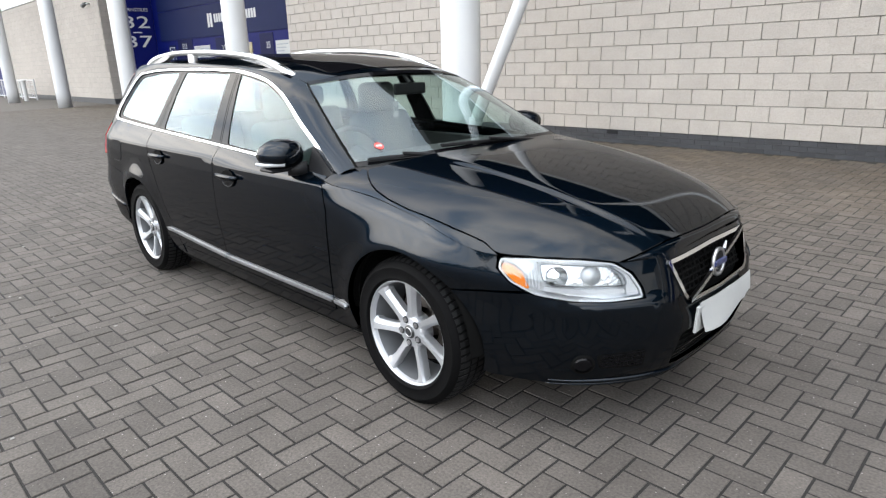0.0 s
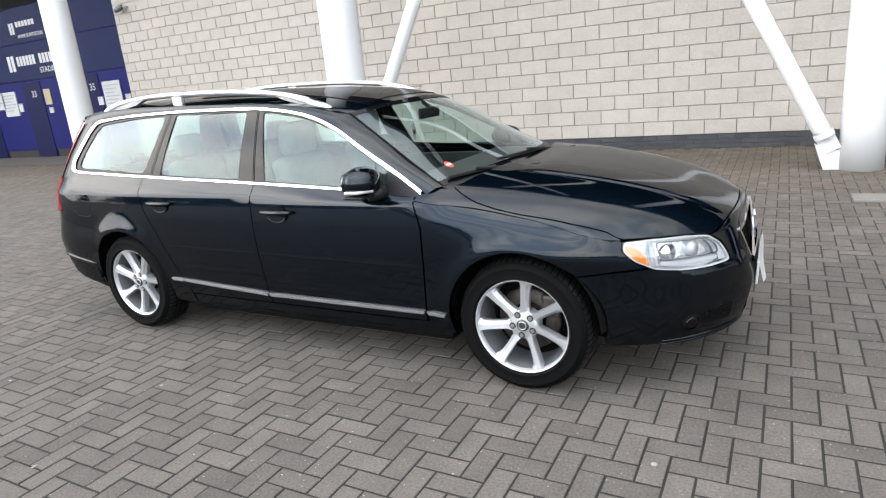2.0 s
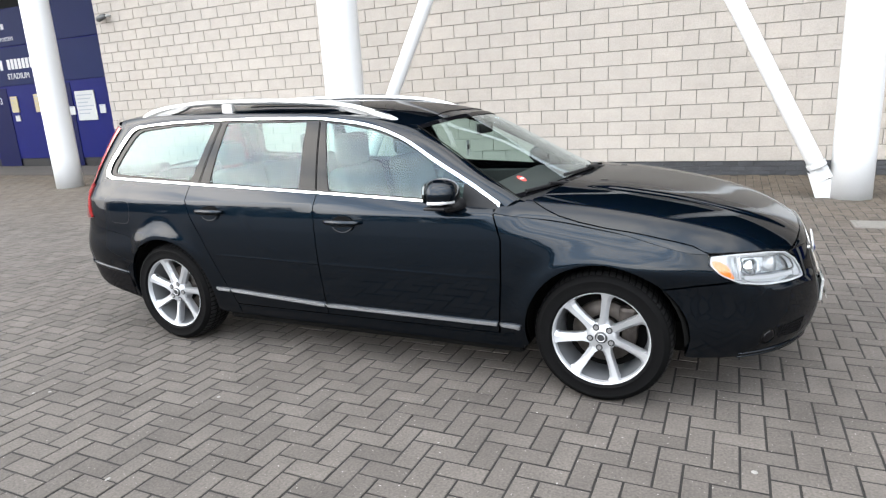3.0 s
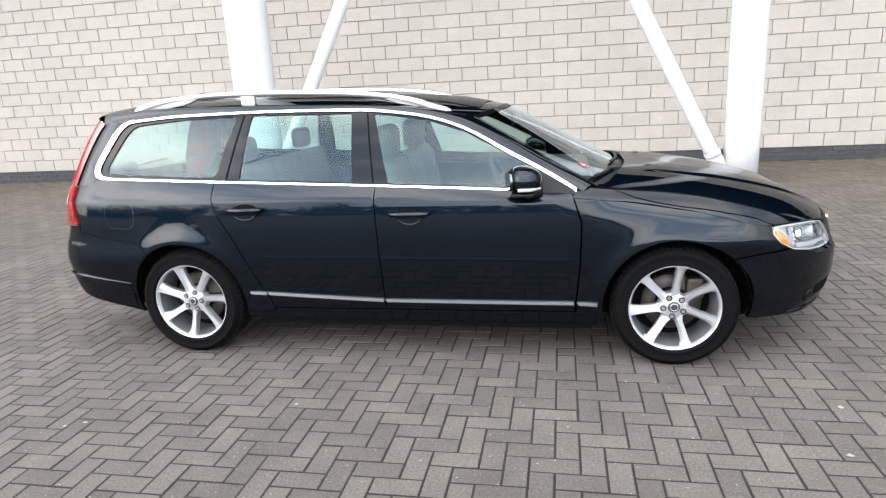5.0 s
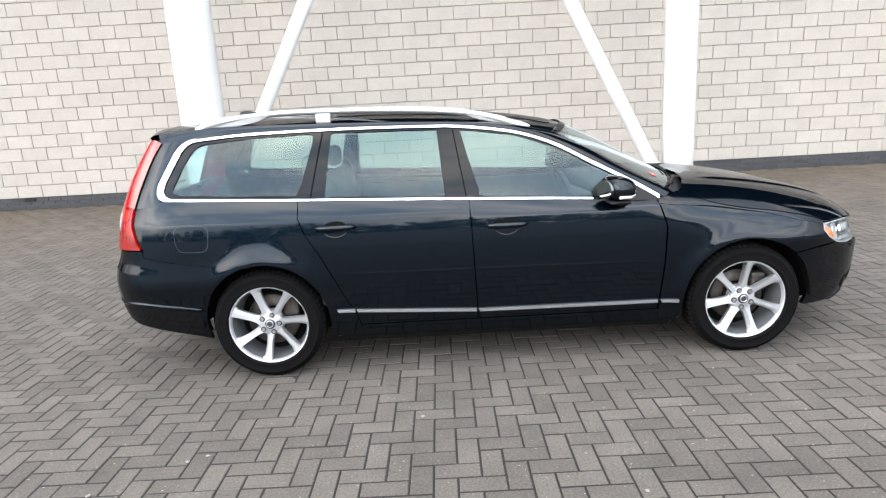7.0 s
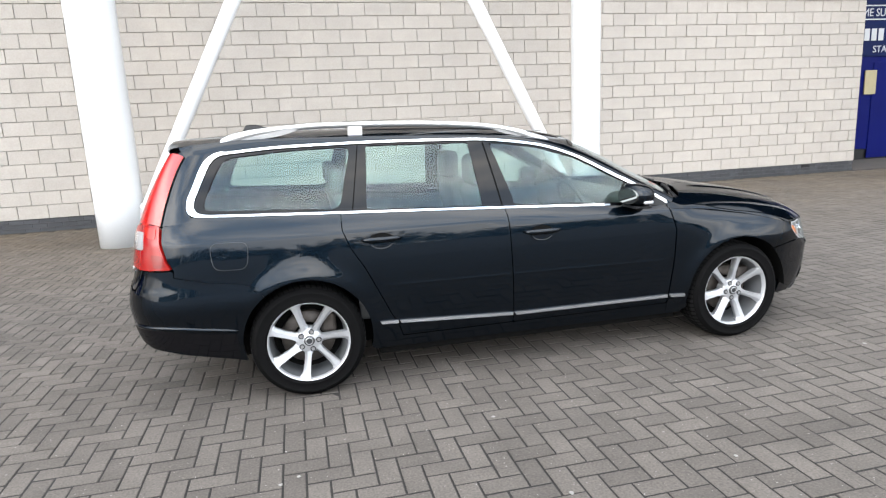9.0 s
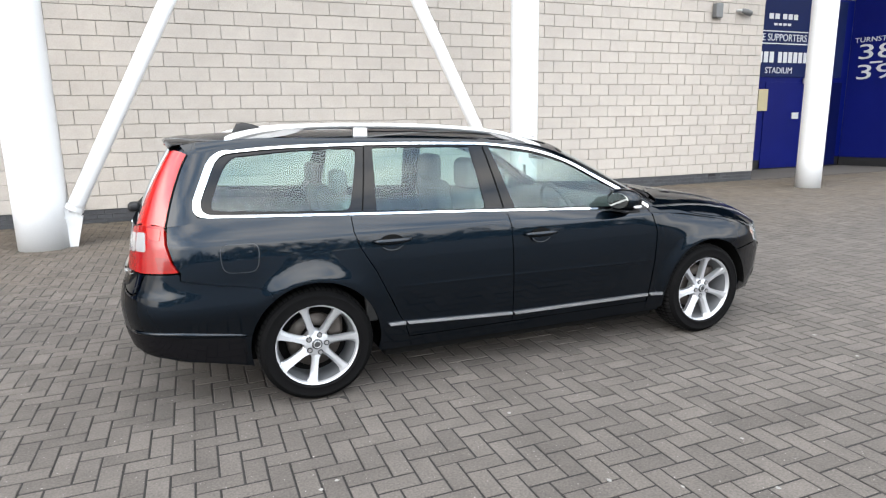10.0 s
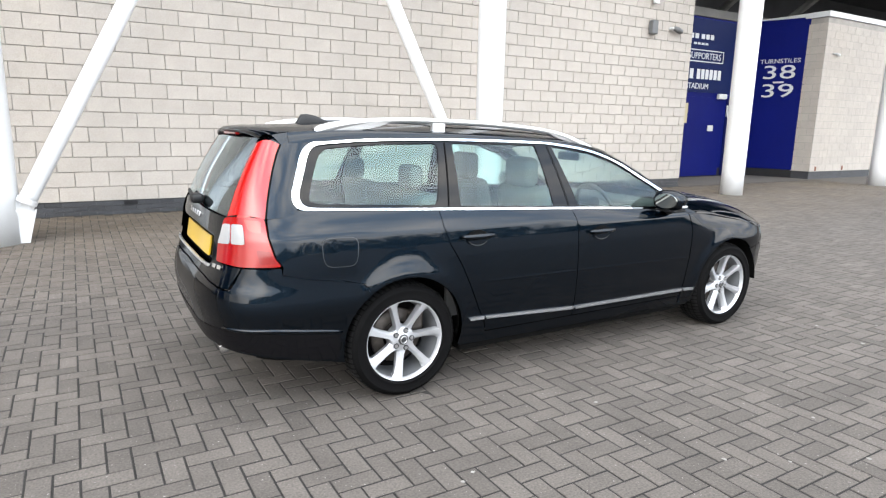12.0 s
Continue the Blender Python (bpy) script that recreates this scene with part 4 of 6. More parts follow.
def span(f, a, b, n):
    return [(a + (b - a) * k / n, f(a + (b - a) * k / n)) for k in range(n + 1)]


# ---- the car ----
car = tagged(empty("estate_car"), "dark blue-black estate car with chrome trim, parked on block paving", "car")

# doors
FD_R = [(-0.192, 1.004), (-0.185, 0.86), (-0.172, 0.50), (-0.168, 0.30)]
FD_F = [(0.892, 0.30), (0.898, 0.36), (0.920, 0.60), (0.926, 0.80), (0.895, 0.90), (0.880, 0.951)]
RD_R = [(-1.172, 1.047), (-1.172, 0.96), (-1.135, 0.86), (-1.06, 0.737), (-0.985, 0.58), (-0.925, 0.45), (-0.885, 0.38), (-0.86, 0.30)]
fd = span(BELT_Z, 0.880, -0.192, 10) + FD_R[1:] + FD_F[:-1]
rd = span(BELT_Z, -0.192, -1.172, 10) + RD_R[1:] + FD_R[:0:-1]
fold_pts = [(-0.98 + 0.03 * i, CREASE_Z(-0.98 + 0.03 * i) + o) for i in range(64) for o in (-0.014, -0.008, -0.004, 0.0, 0.004, 0.008, 0.014)]
front_doors = panel("front_door", fd, wall_at, M_PAINT, car, 0.03, 0.02, 0.0028, both=True, extra=fold_pts)
rear_doors = panel("rear_door", rd, wall_at, M_PAINT, car, 0.03, 0.02, 0.0028, both=True, extra=fold_pts)

# fenders
fa = arc(AXLE, HUB_Z, ARCH, 46, 193, 30)
ff_low = [(0.886, 0.935), (0.898, 0.90), (0.930, 0.80), (0.924, 0.60), (0.902, 0.36), (0.898, 0.235), (1.03, 0.235)] + fa[::-1] + [(1.80, 0.620), (1.935, 0.630), (1.892, 0.663), (1.853, 0.711), (1.860, 0.750)] + span(SEAM_Z, 1.85, 0.886, 24)
def seam_normal(x):
    """The shared normal along the fender's folded top edge."""
    a = normal_of(wall_at, x, SEAM_Z(x) - 0.004)
    b = normal_of(bonnet_at, x, -seam_y(x))
    return (a + b).normalized()


def soften_wall(s, z, n):
    if not 0.95 < s < 1.8:
        return n
    t = ease(SEAM_Z(s) - 0.08, SEAM_Z(s), z) * ease(0.95, 1.1, s) * (1 - ease(1.65, 1.8, s))
    return n.lerp(seam_normal(s), t).normalized()


def soften_top(x, y, n):
    if not 0.95 < x < 1.8:
        return n
    t = ease(0.035, 0.0, seam_y(x) - abs(y)) * ease(0.95, 1.1, x) * (1 - ease(1.65, 1.8, x))
    return n.lerp(seam_normal(x), t).normalized()


panel("front_fender", ff_low, wall_at, M_PAINT, car, 0.022, 0.03, 0.0025, both=True, soften=soften_wall)
SHUT = [(1.042, -0.757), (1.068, -0.780), (1.10, -0.8015), (1.145, -0.8245), (1.20, -0.8435), (1.30, -0.8565), (1.42, -0.8595), (1.66, -0.8475), (1.80, -0.8285), (1.862, -(edge_y(1.862) - 0.003))]
top_f = [(x, -seam_y(x)) for x in [0.886 + (1.868 - 0.886) * k / 24 for k in range(25)]] + SHUT[::-1] + [(0.99, -0.77), (0.90, -0.835)]
panel("fender_top", top_f, bonnet_at, M_PAINT, car, 0.02, 0.012, 0.0, both=True, soften=soften_top)

# quarter panels
ra = arc(-AXLE, HUB_Z, ARCH, -13, 127, 30)
QL = [(-2.107, 0.775), (-1.94, 0.740), (-1.76, 0.715), (-1.66, 0.690)]
quarter = span(BELT_Z, -1.172, -2.13, 12) + [(-2.182, 1.04), (-2.175, 0.96), (-2.14, 0.86), (-2.107, 0.815)] + QL + ra[::-1] + [(-1.04, 0.235), (-0.852, 0.235)] + RD_R[:0:-1]
panel("quarter_panel", quarter, wall_at, M_PAINT, car, 0.024, 0.03, 0.0025, both=True)
flap = rounded([(-1.915, 0.945), (-1.685, 0.942), (-1.700, 0.795), (-1.895, 0.800)], 0.05)
panel("fuel_flap", flap, wall_at, M_PAINT, car, 0.04, 0.006, 0.0, 0.0022)
# lighter sheet showing round the flap paints the highlight along its gap
panel("fuel_flap_gap", inset(dense(flap, 0.04), -0.0030), wall_at, M_CAP, car, 0.04, 0.0, 0.0, 0.0007)

# sills and bright strips
def tilt_up(s, z, n):
    return (n + Vector((0, 0, 0.16))).normalized()



panel("sill", [(-1.03, 0.225), (1.02, 0.215), (1.02, 0.296), (-1.03, 0.296)], wall_at, M_PAINT, car, 0.06, 0.03, 0.002, -0.004, both=True)
for a, b, za, zb in ((-0.995, -0.888, 0.402, 0.398), (-0.880, -0.176, 0.398, 0.363), (-0.166, 0.888, 0.362, 0.356), (0.903, 1.012, 0.355, 0.352)):
    panel("bright_strip", [(a, za + 0.005), (a + 0.012, za - 0.012), (b, zb - 0.012), (b, zb + 0.006)], wall_at, M_STRIP, car, 0.05, 0.02, 0.0, 0.014, both=True, label="thin bright sill strip", soften=tilt_up)

# inner shell behind the gaps, arch liners, floor
shell = [(-2.3, 0.26), (-1.80, 0.26)] + arc(-AXLE, HUB_Z, ARCH + 0.02, 190, -10, 24) + [(-1.0, 0.24), (1.0, 0.24)] + arc(AXLE, HUB_Z, ARCH + 0.02, 190, -10, 24) + [(1.82, 0.25), (SN, 0.25), (SN, 0.70), (1.9, 0.72)] + span(SHOULDER, 1.8, 1.1, 6) + span(BELT_Z, 0.9, -2.2, 20) + [(-2.3, 1.0)]
shell = [(s, z - 0.012 if z > 0.7 else z) for s, z in shell]
panel("inner_shell", shell, wall_full, M_LINER, car, 0.08, 0.0, 0.0, -0.075, both=True)
for ax in (-AXLE, AXLE):
    for sd in (-1, 1):
        rows = [[(ax + r * math.cos(radians(a)), sd * y, HUB_Z + r * math.sin(radians(a))) for a in range(0, 181, 9)] for r, y in ((ARCH + 0.012, 0.895), (ARCH + 0.03, 0.80), (ARCH + 0.03, 0.58), (0.05, 0.57))]
        loft("arch_liner", rows, M_LINER, car)
part("floor_pan", box_bm((-1.85, -0.62, 0.19), (1.85, 0.62, 0.36), 0.03), M_LINER, car)
part("floor_side", box_bm((-1.0, -0.82, 0.17), (1.0, 0.82, 0.34), 0.02), M_LINER, car)
part("engine_block", box_bm((1.05, -0.6, 0.36), (2.05, 0.6, 0.66), 0.05), M_LINER, car)

# bonnet with its two creases
bon_r = [(1.205, 0.0), (1.19, -0.30), (1.14, -0.55), (1.075, -0.715), (1.045, -0.752)]
bon_s = [(1.069, -0.775), (1.101, -0.797), (1.146, -0.820), (1.20, -0.839), (1.30, -0.852), (1.42, -0.856), (1.66, -0.844), (1.80, -0.825), (1.85, -(edge_y(1.85) - 0.010)), (1.875, -(edge_y(1.875) - 0.004)), (1.92, -(edge_y(1.92) - 0.004))]
bon_f = [(x, -(edge_y(x) - 0.004)) for x in (2.0, 2.08, 2.14)]


CREASE = curve((1.2, 0.505), (1.33, 0.490), (1.6, 0.467), (1.9, 0.440), (2.03, 0.420), (2.16, 0.378), (2.3, 0.330))
FRONT_X = curve((0.0, 2.272), (0.19, 2.266), (0.36, 2.248), (0.47, 2.227), (0.56, 2.196))


def bonnet_shaped(x, y):
    p = bonnet_at(x, y)
    d = min(max((abs(y) - CREASE(x)) / 0.007, -30.0), 30.0)
    ridge = 0.011 * (1 - 1 / (1 + math.exp(-d))) * ease(1.22, 1.42, x) * (1 - ease(2.10, 2.30, x))
    return (p[0], p[1], p[2] + 0.0015 + ridge)


Y_END = edge_y(2.19) - 0.004
FRONT_Y = [Y_END * (1 - k / 14) for k in range(15)]
bon_f += [(FRONT_X(y), -y) for y in FRONT_Y]
half = bon_r + bon_s + bon_f
ridge_pts = [(1.24 + 0.018 * i, sg * (CREASE(1.24 + 0.018 * i) + o)) for i in range(58) for o in (-0.03, -0.017, -0.009, -0.003, 0.003, 0.009, 0.017, 0.03) for sg in (-1, 1)]
panel("bonnet", half + [(x, -y) for x, y in half[::-1] if abs(y) > 1e-6], bonnet_shaped, M_PAINT, car, 0.03, 0.008, 0.0015, extra=ridge_pts)
for sd in (-1, 1):
    part("washer_jet", box_bm((1.30, sd * 0.33 - 0.022, 1.005), (1.34, sd * 0.33 + 0.022, 1.022), 0.006), M_BLACK, car)

# front bumper with grille, lamps' recesses and lower intake cut in
LAMP = rounded([(1.858, 0.711), (1.868, 0.748), (1.983, 0.750), (2.124, 0.742), (2.232, 0.725), (2.283, 0.683), (2.309, 0.628), (2.313, 0.594), (2.201, 0.591), (2.076, 0.597), (1.970, 0.617), (1.896, 0.662)], 0.012, 2)
ZN = lambda s: 0.722 + 0.010 * ((s - 2.235) / (SN - 2.235))
bump_half = [(1.66, 0.26)] + arc(AXLE, HUB_Z, ARCH, -12, 45, 12) + [(1.80, 0.614), (1.945, 0.621), (1.973, 0.614), (2.076, 0.593), (2.201, 0.587), (2.322, 0.589), (2.318, 0.630), (2.292, 0.688), (2.243, 0.726), (2.36, ZN(2.36)), (2.5, ZN(2.5)), (SN, ZN(SN))]
bump_half = bump_half[1:]
low = [(SN, 0.235), (2.427, 0.228), (2.19, 0.232), (1.974, 0.242), (1.80, 0.25)]
loop = bump_half + [(2 * SN - s, z) for s, z in bump_half[::-1][1:]] + [(2 * SN - s, z) for s, z in low[::-1][:-1]] + low
GR = rounded([(2.428, 0.703), (2.490, 0.556), (2.520, 0.533), (SN, 0.524), (2 * SN - 2.520, 0.533), (2 * SN - 2.490, 0.556), (2 * SN - 2.428, 0.703), (SN, 0.711)], 0.02, 3)
LOWG = rounded([(2.455, 0.425), (2.435, 0.285), (SN, 0.272), (2 * SN - 2.435, 0.285), (2 * SN - 2.455, 0.425), (SN, 0.435)], 0.02, 3)
bumper = panel("front_bumper", loop, wall_full, M_PAINT, car, 0.028, 0.02, 0.0, 0.0, holes=[GR, LOWG])
# nose cap between bonnet and bumper
a = [bonnet_shaped(FRONT_X(y) + 0.004, -y) for y in FRONT_Y]
a = a + [(x, -y, z) for x, y, z in a[::-1][1:]]
ss = [2.238 + (SN - 2.238) * (1 - y / Y_END) for y in FRONT_Y]
b = [wall_full(s, ZN(s)) for s in ss + [2 * SN - s for s in ss[::-1][1:]]]
cap = []
for t in range(0, 5):
    u = t / 4
    row = []
    for p, q in zip(a, b):
        p, q = Vector(p), Vector(q)
        m = p.lerp(q, u) + Vector((0.006, 0, 0.004)) * 4 * u * (1 - u)
        row.append(m)
    cap.append(row)


def smooth_row(row, n=6):
    """More points along a row, on a smooth curve."""
    out = []
    m = len(row)
    for i in range(m - 1):
        p0, p1, p2, p3 = row[max(i - 1, 0)], row[i], row[i + 1], row[min(i + 2, m - 1)]
        for k in range(n):
            t = k / n
            out.append(0.5 * ((2 * p1) + (p2 - p0) * t + (2 * p0 - 5 * p1 + 4 * p2 - p3) * t * t + (3 * p1 - p0 - 3 * p2 + p3) * t**3))
    return out + [row[-1]]


loft("nose_panel", [smooth_row(r, 2) for r in cap], M_PAINT, car)
# lower bumper lip lines and washer covers
for z0, r in ((0.256, 0.010), (0.238, 0.008)):
    line = [wall_full(2.0 + (2 * SN - 4.0) * k / 40, z0 - 0.010 * math.sin(math.pi * k / 40)) for k in range(41)]
    part("lip_strip", tube_bm(line, [0.003 + (r - 0.003) * min(1.0, min(k, 40 - k) / 5) for k in range(41)], 8), M_PAINT, car, smooth=True)
panel("washer_cover", rounded([(2.09, 0.580), (2.14, 0.553), (2.352, 0.528), (2.388, 0.552), (2.33, 0.578), (2.2, 0.578)], 0.02), wall_at, M_PAINT, car, 0.03, 0.008, 0.0, 0.004, both=True)

# grille
grille = panel("grille", inset(dense(GR, 0.03), -0.01), wall_full, M_LINER, car, 0.05, 0.0, 0.0, -0.04)
fr_out, fr_in = inset(dense(GR, 0.03), -0.004), inset(dense(GR, 0.03), 0.011)
panel("grille_frame", fr_out, wall_full, M_CHROME, grille, 0.03, 0.014, 0.0, 0.007, holes=[fr_in])
for k in range(7):
    z = 0.558 + k * 0.024
    part("grille_bar", tube_bm([Vector(wall_full(s, z)) + Vector((-0.022, 0, 0)) for s in [2.50 + (2 * SN - 5.0) * i / 8 for i in range(9)]], 0.004, 6), M_LINER, grille)
for k in range(16):
    s = 2.51 + (2 * SN - 5.02) * k / 15
    part("grille_bar", tube_bm([Vector(wall_full(s, 0.55)) + Vector((-0.024, 0, 0)), Vector(wall_full(s, 0.715)) + Vector((-0.024, 0, 0))], 0.0035, 6), M_LINER, grille)
dg = [Vector(wall_full(2.510 + (2 * SN - 4.97) * t, 0.540 + 0.160 * t)) + Vector((0.004, 0, 0)) for t in [i / 8 for i in range(9)]]
bm = bmesh.new()
prev = None
for p in dg:
    c = [bm.verts.new(p + Vector(o)) for o in ((0, 0, 0.017), (0.010, 0, 0.010), (0.010, 0, -0.010), (0, 0, -0.017))]
    if prev:
        for i in range(3):
            bm.faces.new((prev[i], prev[i + 1], c[i + 1], c[i]))
    prev = c
bmesh.ops.recalc_face_normals(bm, faces=bm.faces)
part("diagonal_bar", bm, M_CHROME, grille)
bc = Vector(wall_full(SN, 0.626)) + Vector((0.016, 0, 0))
ring = [bc + 0.052 * Vector((-0.08 * math.sin(a), math.cos(a), math.sin(a))) for a in [2 * math.pi * k / 28 for k in range(29)]]
part("badge_ring", tube_bm(ring, 0.0085, 8, False), M_BOLT, grille, smooth=True)
part("badge_bar", box_bm((bc.x, -0.056, bc.z - 0.012), (bc.x + 0.014, 0.056, bc.z + 0.012), 0.004), M_BADGE, grille)
part("badge_disc", tube_bm([bc + Vector((-0.006, 0, 0)), bc + Vector((0.002, 0, 0))], 0.05, 24), M_BLACK, grille)
part("badge_arrow", tube_bm([bc + Vector((0.003, 0.04, 0.045)), bc + Vector((-0.002, 0.066, 0.072))], [0.008, 0.004], 8), M_BOLT, grille)
intake = panel("lower_intake", inset(dense(LOWG, 0.03), -0.01), wall_full, M_LINER, car, 0.05, 0.0, 0.0, -0.04)
for k in range(6):
    z = 0.294 + k * 0.024
    part("intake_bar", tube_bm([Vector(wall_full(s, z)) + Vector((-0.02, 0, 0)) for s in [2.45 + (2 * SN - 4.90) * i / 12 for i in range(13)]], 0.005, 6), M_LINER, intake)
SIDEG = rounded([(2.150, 0.378), (2.315, 0.392), (2.322, 0.312), (2.165, 0.316)], 0.012, 3)
for sd, insert in zip((1, -1), panel("side_insert", SIDEG, wall_at, M_LINER, car, 0.03, 0.006, 0.0, 0.0015, both=True)):
    for k in range(4):
        line = [Vector(wall_at(2.165 + 0.148 * i / 6, 0.326 + 0.015 * k + 0.012 * i / 6 * (k / 3))) for i in range(7)]
        part("slat", tube_bm([(p.x + 0.002, sd * p.y, p.z) for p in line], 0.0028, 5), M_TRIM, insert)
    for k in range(9):
        line = [Vector(wall_at(2.175 + 0.0165 * k, z)) for z in (0.320, 0.350, 0.379)]
        part("slat", tube_bm([(p.x + 0.002, sd * p.y, p.z) for p in line], 0.0024, 5), M_TRIM, insert)
for sd in (-1, 1):
    p = Vector(wall_at(2.11, 0.335))
    p.y *= -sd
    nf = normal_of(wall_at, 2.11, 0.335)
    nf.y *= -sd
    p -= nf * 0.004
    fog = part("fog_lamp", tube_bm([p - nf * 0.03, p + nf * 0.004, p + nf * 0.007], [0.046, 0.046, 0.040], 22), M_LINER, car, smooth=True)
    part("fog_glass", tube_bm([p + nf * 0.0075, p + nf * 0.0095], [0.036, 0.022], 20), M_TRIM, fog, smooth=True)

# headlights
for sd in (1, -1):
    def lamp_wall(s, z, sd=sd):
        p = wall_at(s, z)
        return (p[0], sd * p[1], p[2])
    hl = panel("headlight", LAMP, lamp_wall, M_REFL, car, 0.03, 0.0, 0.0, -0.050, label="clear headlight with an amber outer corner")
    panel("lamp_bezel", inset(dense(LAMP, 0.03), 0.0), lamp_wall, M_LAMPW, hl, 0.03, 0.05, 0.0, -0.003, holes=[inset(dense(LAMP, 0.03), 0.006)])
    amber = rounded([(1.868, 0.708), (1.873, 0.730), (1.905, 0.724), (1.935, 0.700), (1.955, 0.642), (1.945, 0.638), (1.905, 0.664)], 0.008, 2)
    panel("indicator", amber, lamp_wall, M_AMBER, hl, 0.025, 0.012, 0.0, -0.010)
    panel("inner_insert", rounded([(2.235, 0.714), (2.276, 0.680), (2.300, 0.628), (2.302, 0.606), (2.262, 0.606), (2.262, 0.66)], 0.008, 2), lamp_wall, M_LAMPW, hl, 0.025, 0.02, 0.0, -0.012)
    panel("lower_insert", rounded([(2.00, 0.630), (2.08, 0.622), (2.258, 0.614), (2.258, 0.632), (2.08, 0.640), (2.0, 0.648)], 0.006, 2), lamp_wall, M_LAMPW, hl, 0.025, 0.02, 0.0, -0.014)
    for s, z, r in ((2.055, 0.680, 0.040), (2.165, 0.682, 0.036)):
        p, n = Vector(lamp_wall(s, z)), normal_of(lamp_wall, s, z)
        n = (n + Vector((0.7, 0, 0))).normalized()
        part("lamp_ring", tube_bm([p - n * 0.065, p - n * 0.020, p - n * 0.018, p - n * 0.045], [r * 0.8, r, r * 0.86, r * 0.62], 28, False), M_CHROME if s < 2.1 else M_LAMPW, hl, smooth=True)
        bm = bmesh.new()
        bmesh.ops.create_uvsphere(bm, u_segments=20, v_segments=12, radius=r * (0.66 if s < 2.1 else 0.30))
        bmesh.ops.translate(bm, vec=p - n * (0.060 if s < 2.1 else 0.056), verts=bm.verts)
        part("projector", bm, M_LENSB if s < 2.1 else M_REFL, hl, smooth=True)
        if s > 2.1:
            part("reflector_bowl", tube_bm([p - n * 0.024, p - n * 0.036, p - n * 0.050, p - n * 0.060], [r * 0.9, r * 0.8, r * 0.6, r * 0.25], 24, False), M_CHROME, hl, smooth=True)
    for k in range(4):
        part("lamp_rib", tube_bm([Vector(lamp_wall(1.945 + 0.011 * k, z)) - 0.012 * normal_of(lamp_wall, 1.945 + 0.011 * k, z) for z in (0.648, 0.69 + 0.008 * k)], 0.003, 6), M_LAMPW, hl)
    win = rounded([(1.992, 0.734), (2.22, 0.716), (2.262, 0.680), (2.268, 0.640), (2.03, 0.650), (1.998, 0.668)], 0.02, 3)
    panel("inner_reflector", inset(dense(win, 0.03), 0.002), lamp_wall, M_MIRROR, hl, 0.025, 0.0, 0.0, -0.040)
    panel("window_frame", win, lamp_wall, M_CAP, hl, 0.03, 0.006, 0.0, -0.006, holes=[inset(dense(win, 0.03), 0.004)])
    part("lens_divider", tube_bm([Vector(lamp_wall(1.985, z)) - 0.02 * normal_of(lamp_wall, 1.985, z) for z in (0.635, 0.68, 0.735)], 0.006, 8), M_LAMPW, hl)
    lens = panel("lens", LAMP, lamp_wall, M_LENS, hl, 0.03, 0.0, 0.0, 0.002)
    lens.visible_shadow = False

# number plate with a sheet of white card hung over it
pl = part("front_plate", box_bm((0, -0.26, -0.055), (0.012, 0.26, 0.055), 0.004), M_PAPER, car, "white number plate, mostly hidden")
pl.matrix_local = pose(2.374, 0.0, 0.458, 0, 3, 0)
sv, sf = [], []
for i in range(9):
    for j in range(7):
        u, v = i / 8, j / 6
        y = -0.245 + 0.520 * u
        z = 0.528 - 0.008 * math.sin(math.pi * u) - v * (0.122 - 0.045 * u + 0.03 * math.sin(3 * u))
        x = 2.388 - 0.06 * y * y + 0.022 * v * (1 - abs(2 * u - 1) ** 2 * 0.4) + 0.012 * v * v * math.sin(5 * u + 1)
        sv.append((x, y + 0.02 * v * (1 - u), z))
for i in range(8):
    for j in range(6):
        sf.append((i * 7 + j, i * 7 + j + 1, (i + 1) * 7 + j + 1, (i + 1) * 7 + j))
me = mesh("card", sv, sf, M_PAPER, True)
tagged(part("card_sheet", me), "curled white card sheet hung over the number plate", "card")

# windscreen, scuttle, wipers
screen_rows = [[screen_at(t / 14, v / 14) for v in range(-14, 15)] for t in range(15)]
loft("windscreen", screen_rows, M_SCREEN, car)
SCUT = [screen_at(1.0, v / 14) for v in range(-14, 15)]
scut2 = [(x + 0.07 - 0.02 * abs(v / 14), y, z - 0.022) for (x, y, z), v in zip(SCUT, range(-14, 15))]
scut3 = [(x + 0.10, y * 1.0, z - 0.075) for x, y, z in SCUT]
loft("scuttle", [SCUT, scut2, scut3], M_BLACK, car)
band = [[Vector(screen_at(0.0 + q * 0.05, v / 14)) + Vector((0.003, 0, 0.002)) for v in range(-14, 15)] for q in (0, 1)]
loft("screen_top_band", band, M_TRIM, car)
for v0, v1 in ((-1.0, -0.986), (0.986, 1.0)):
    edge = [[Vector(screen_at(t / 14, v0 + (v1 - v0) * q / 2)) + Vector((0.003, 0, 0.002)) for q in range(3)] for t in range(15)]
    loft("screen_side_band", edge, M_LINER, car)
band = [[Vector(screen_at(0.955 + q * 0.045, v / 14)) + Vector((0.003, 0, 0.002)) for v in range(-14, 15)] for q in (0, 1)]
loft("screen_base_band", band, M_TRIM, car)
for v0 in (0.30, -0.55):
    pts = [Vector(screen_at(0.99 - 0.05 * t, v0 - 0.75 * t)) + Vector((0.012, 0, 0.012)) for t in [k / 8 for k in range(9)]]
    pts = [p for p in pts if abs(p.y) < 0.74]
    wp = part("wiper", tube_bm(pts, 0.009, 6), M_BLACK, car)
    part("wiper_arm", tube_bm([pts[0] + Vector((0.05, 0.02, -0.01)), pts[len(pts) // 2] + Vector((0.01, 0, 0.016))], 0.008, 6), M_BLACK, wp)
st = []
for k in range(20):
    a = 2 * math.pi * k / 20
    st.append((0.84 + 0.034 * math.cos(a), -0.80 + 0.027 * math.sin(a)))


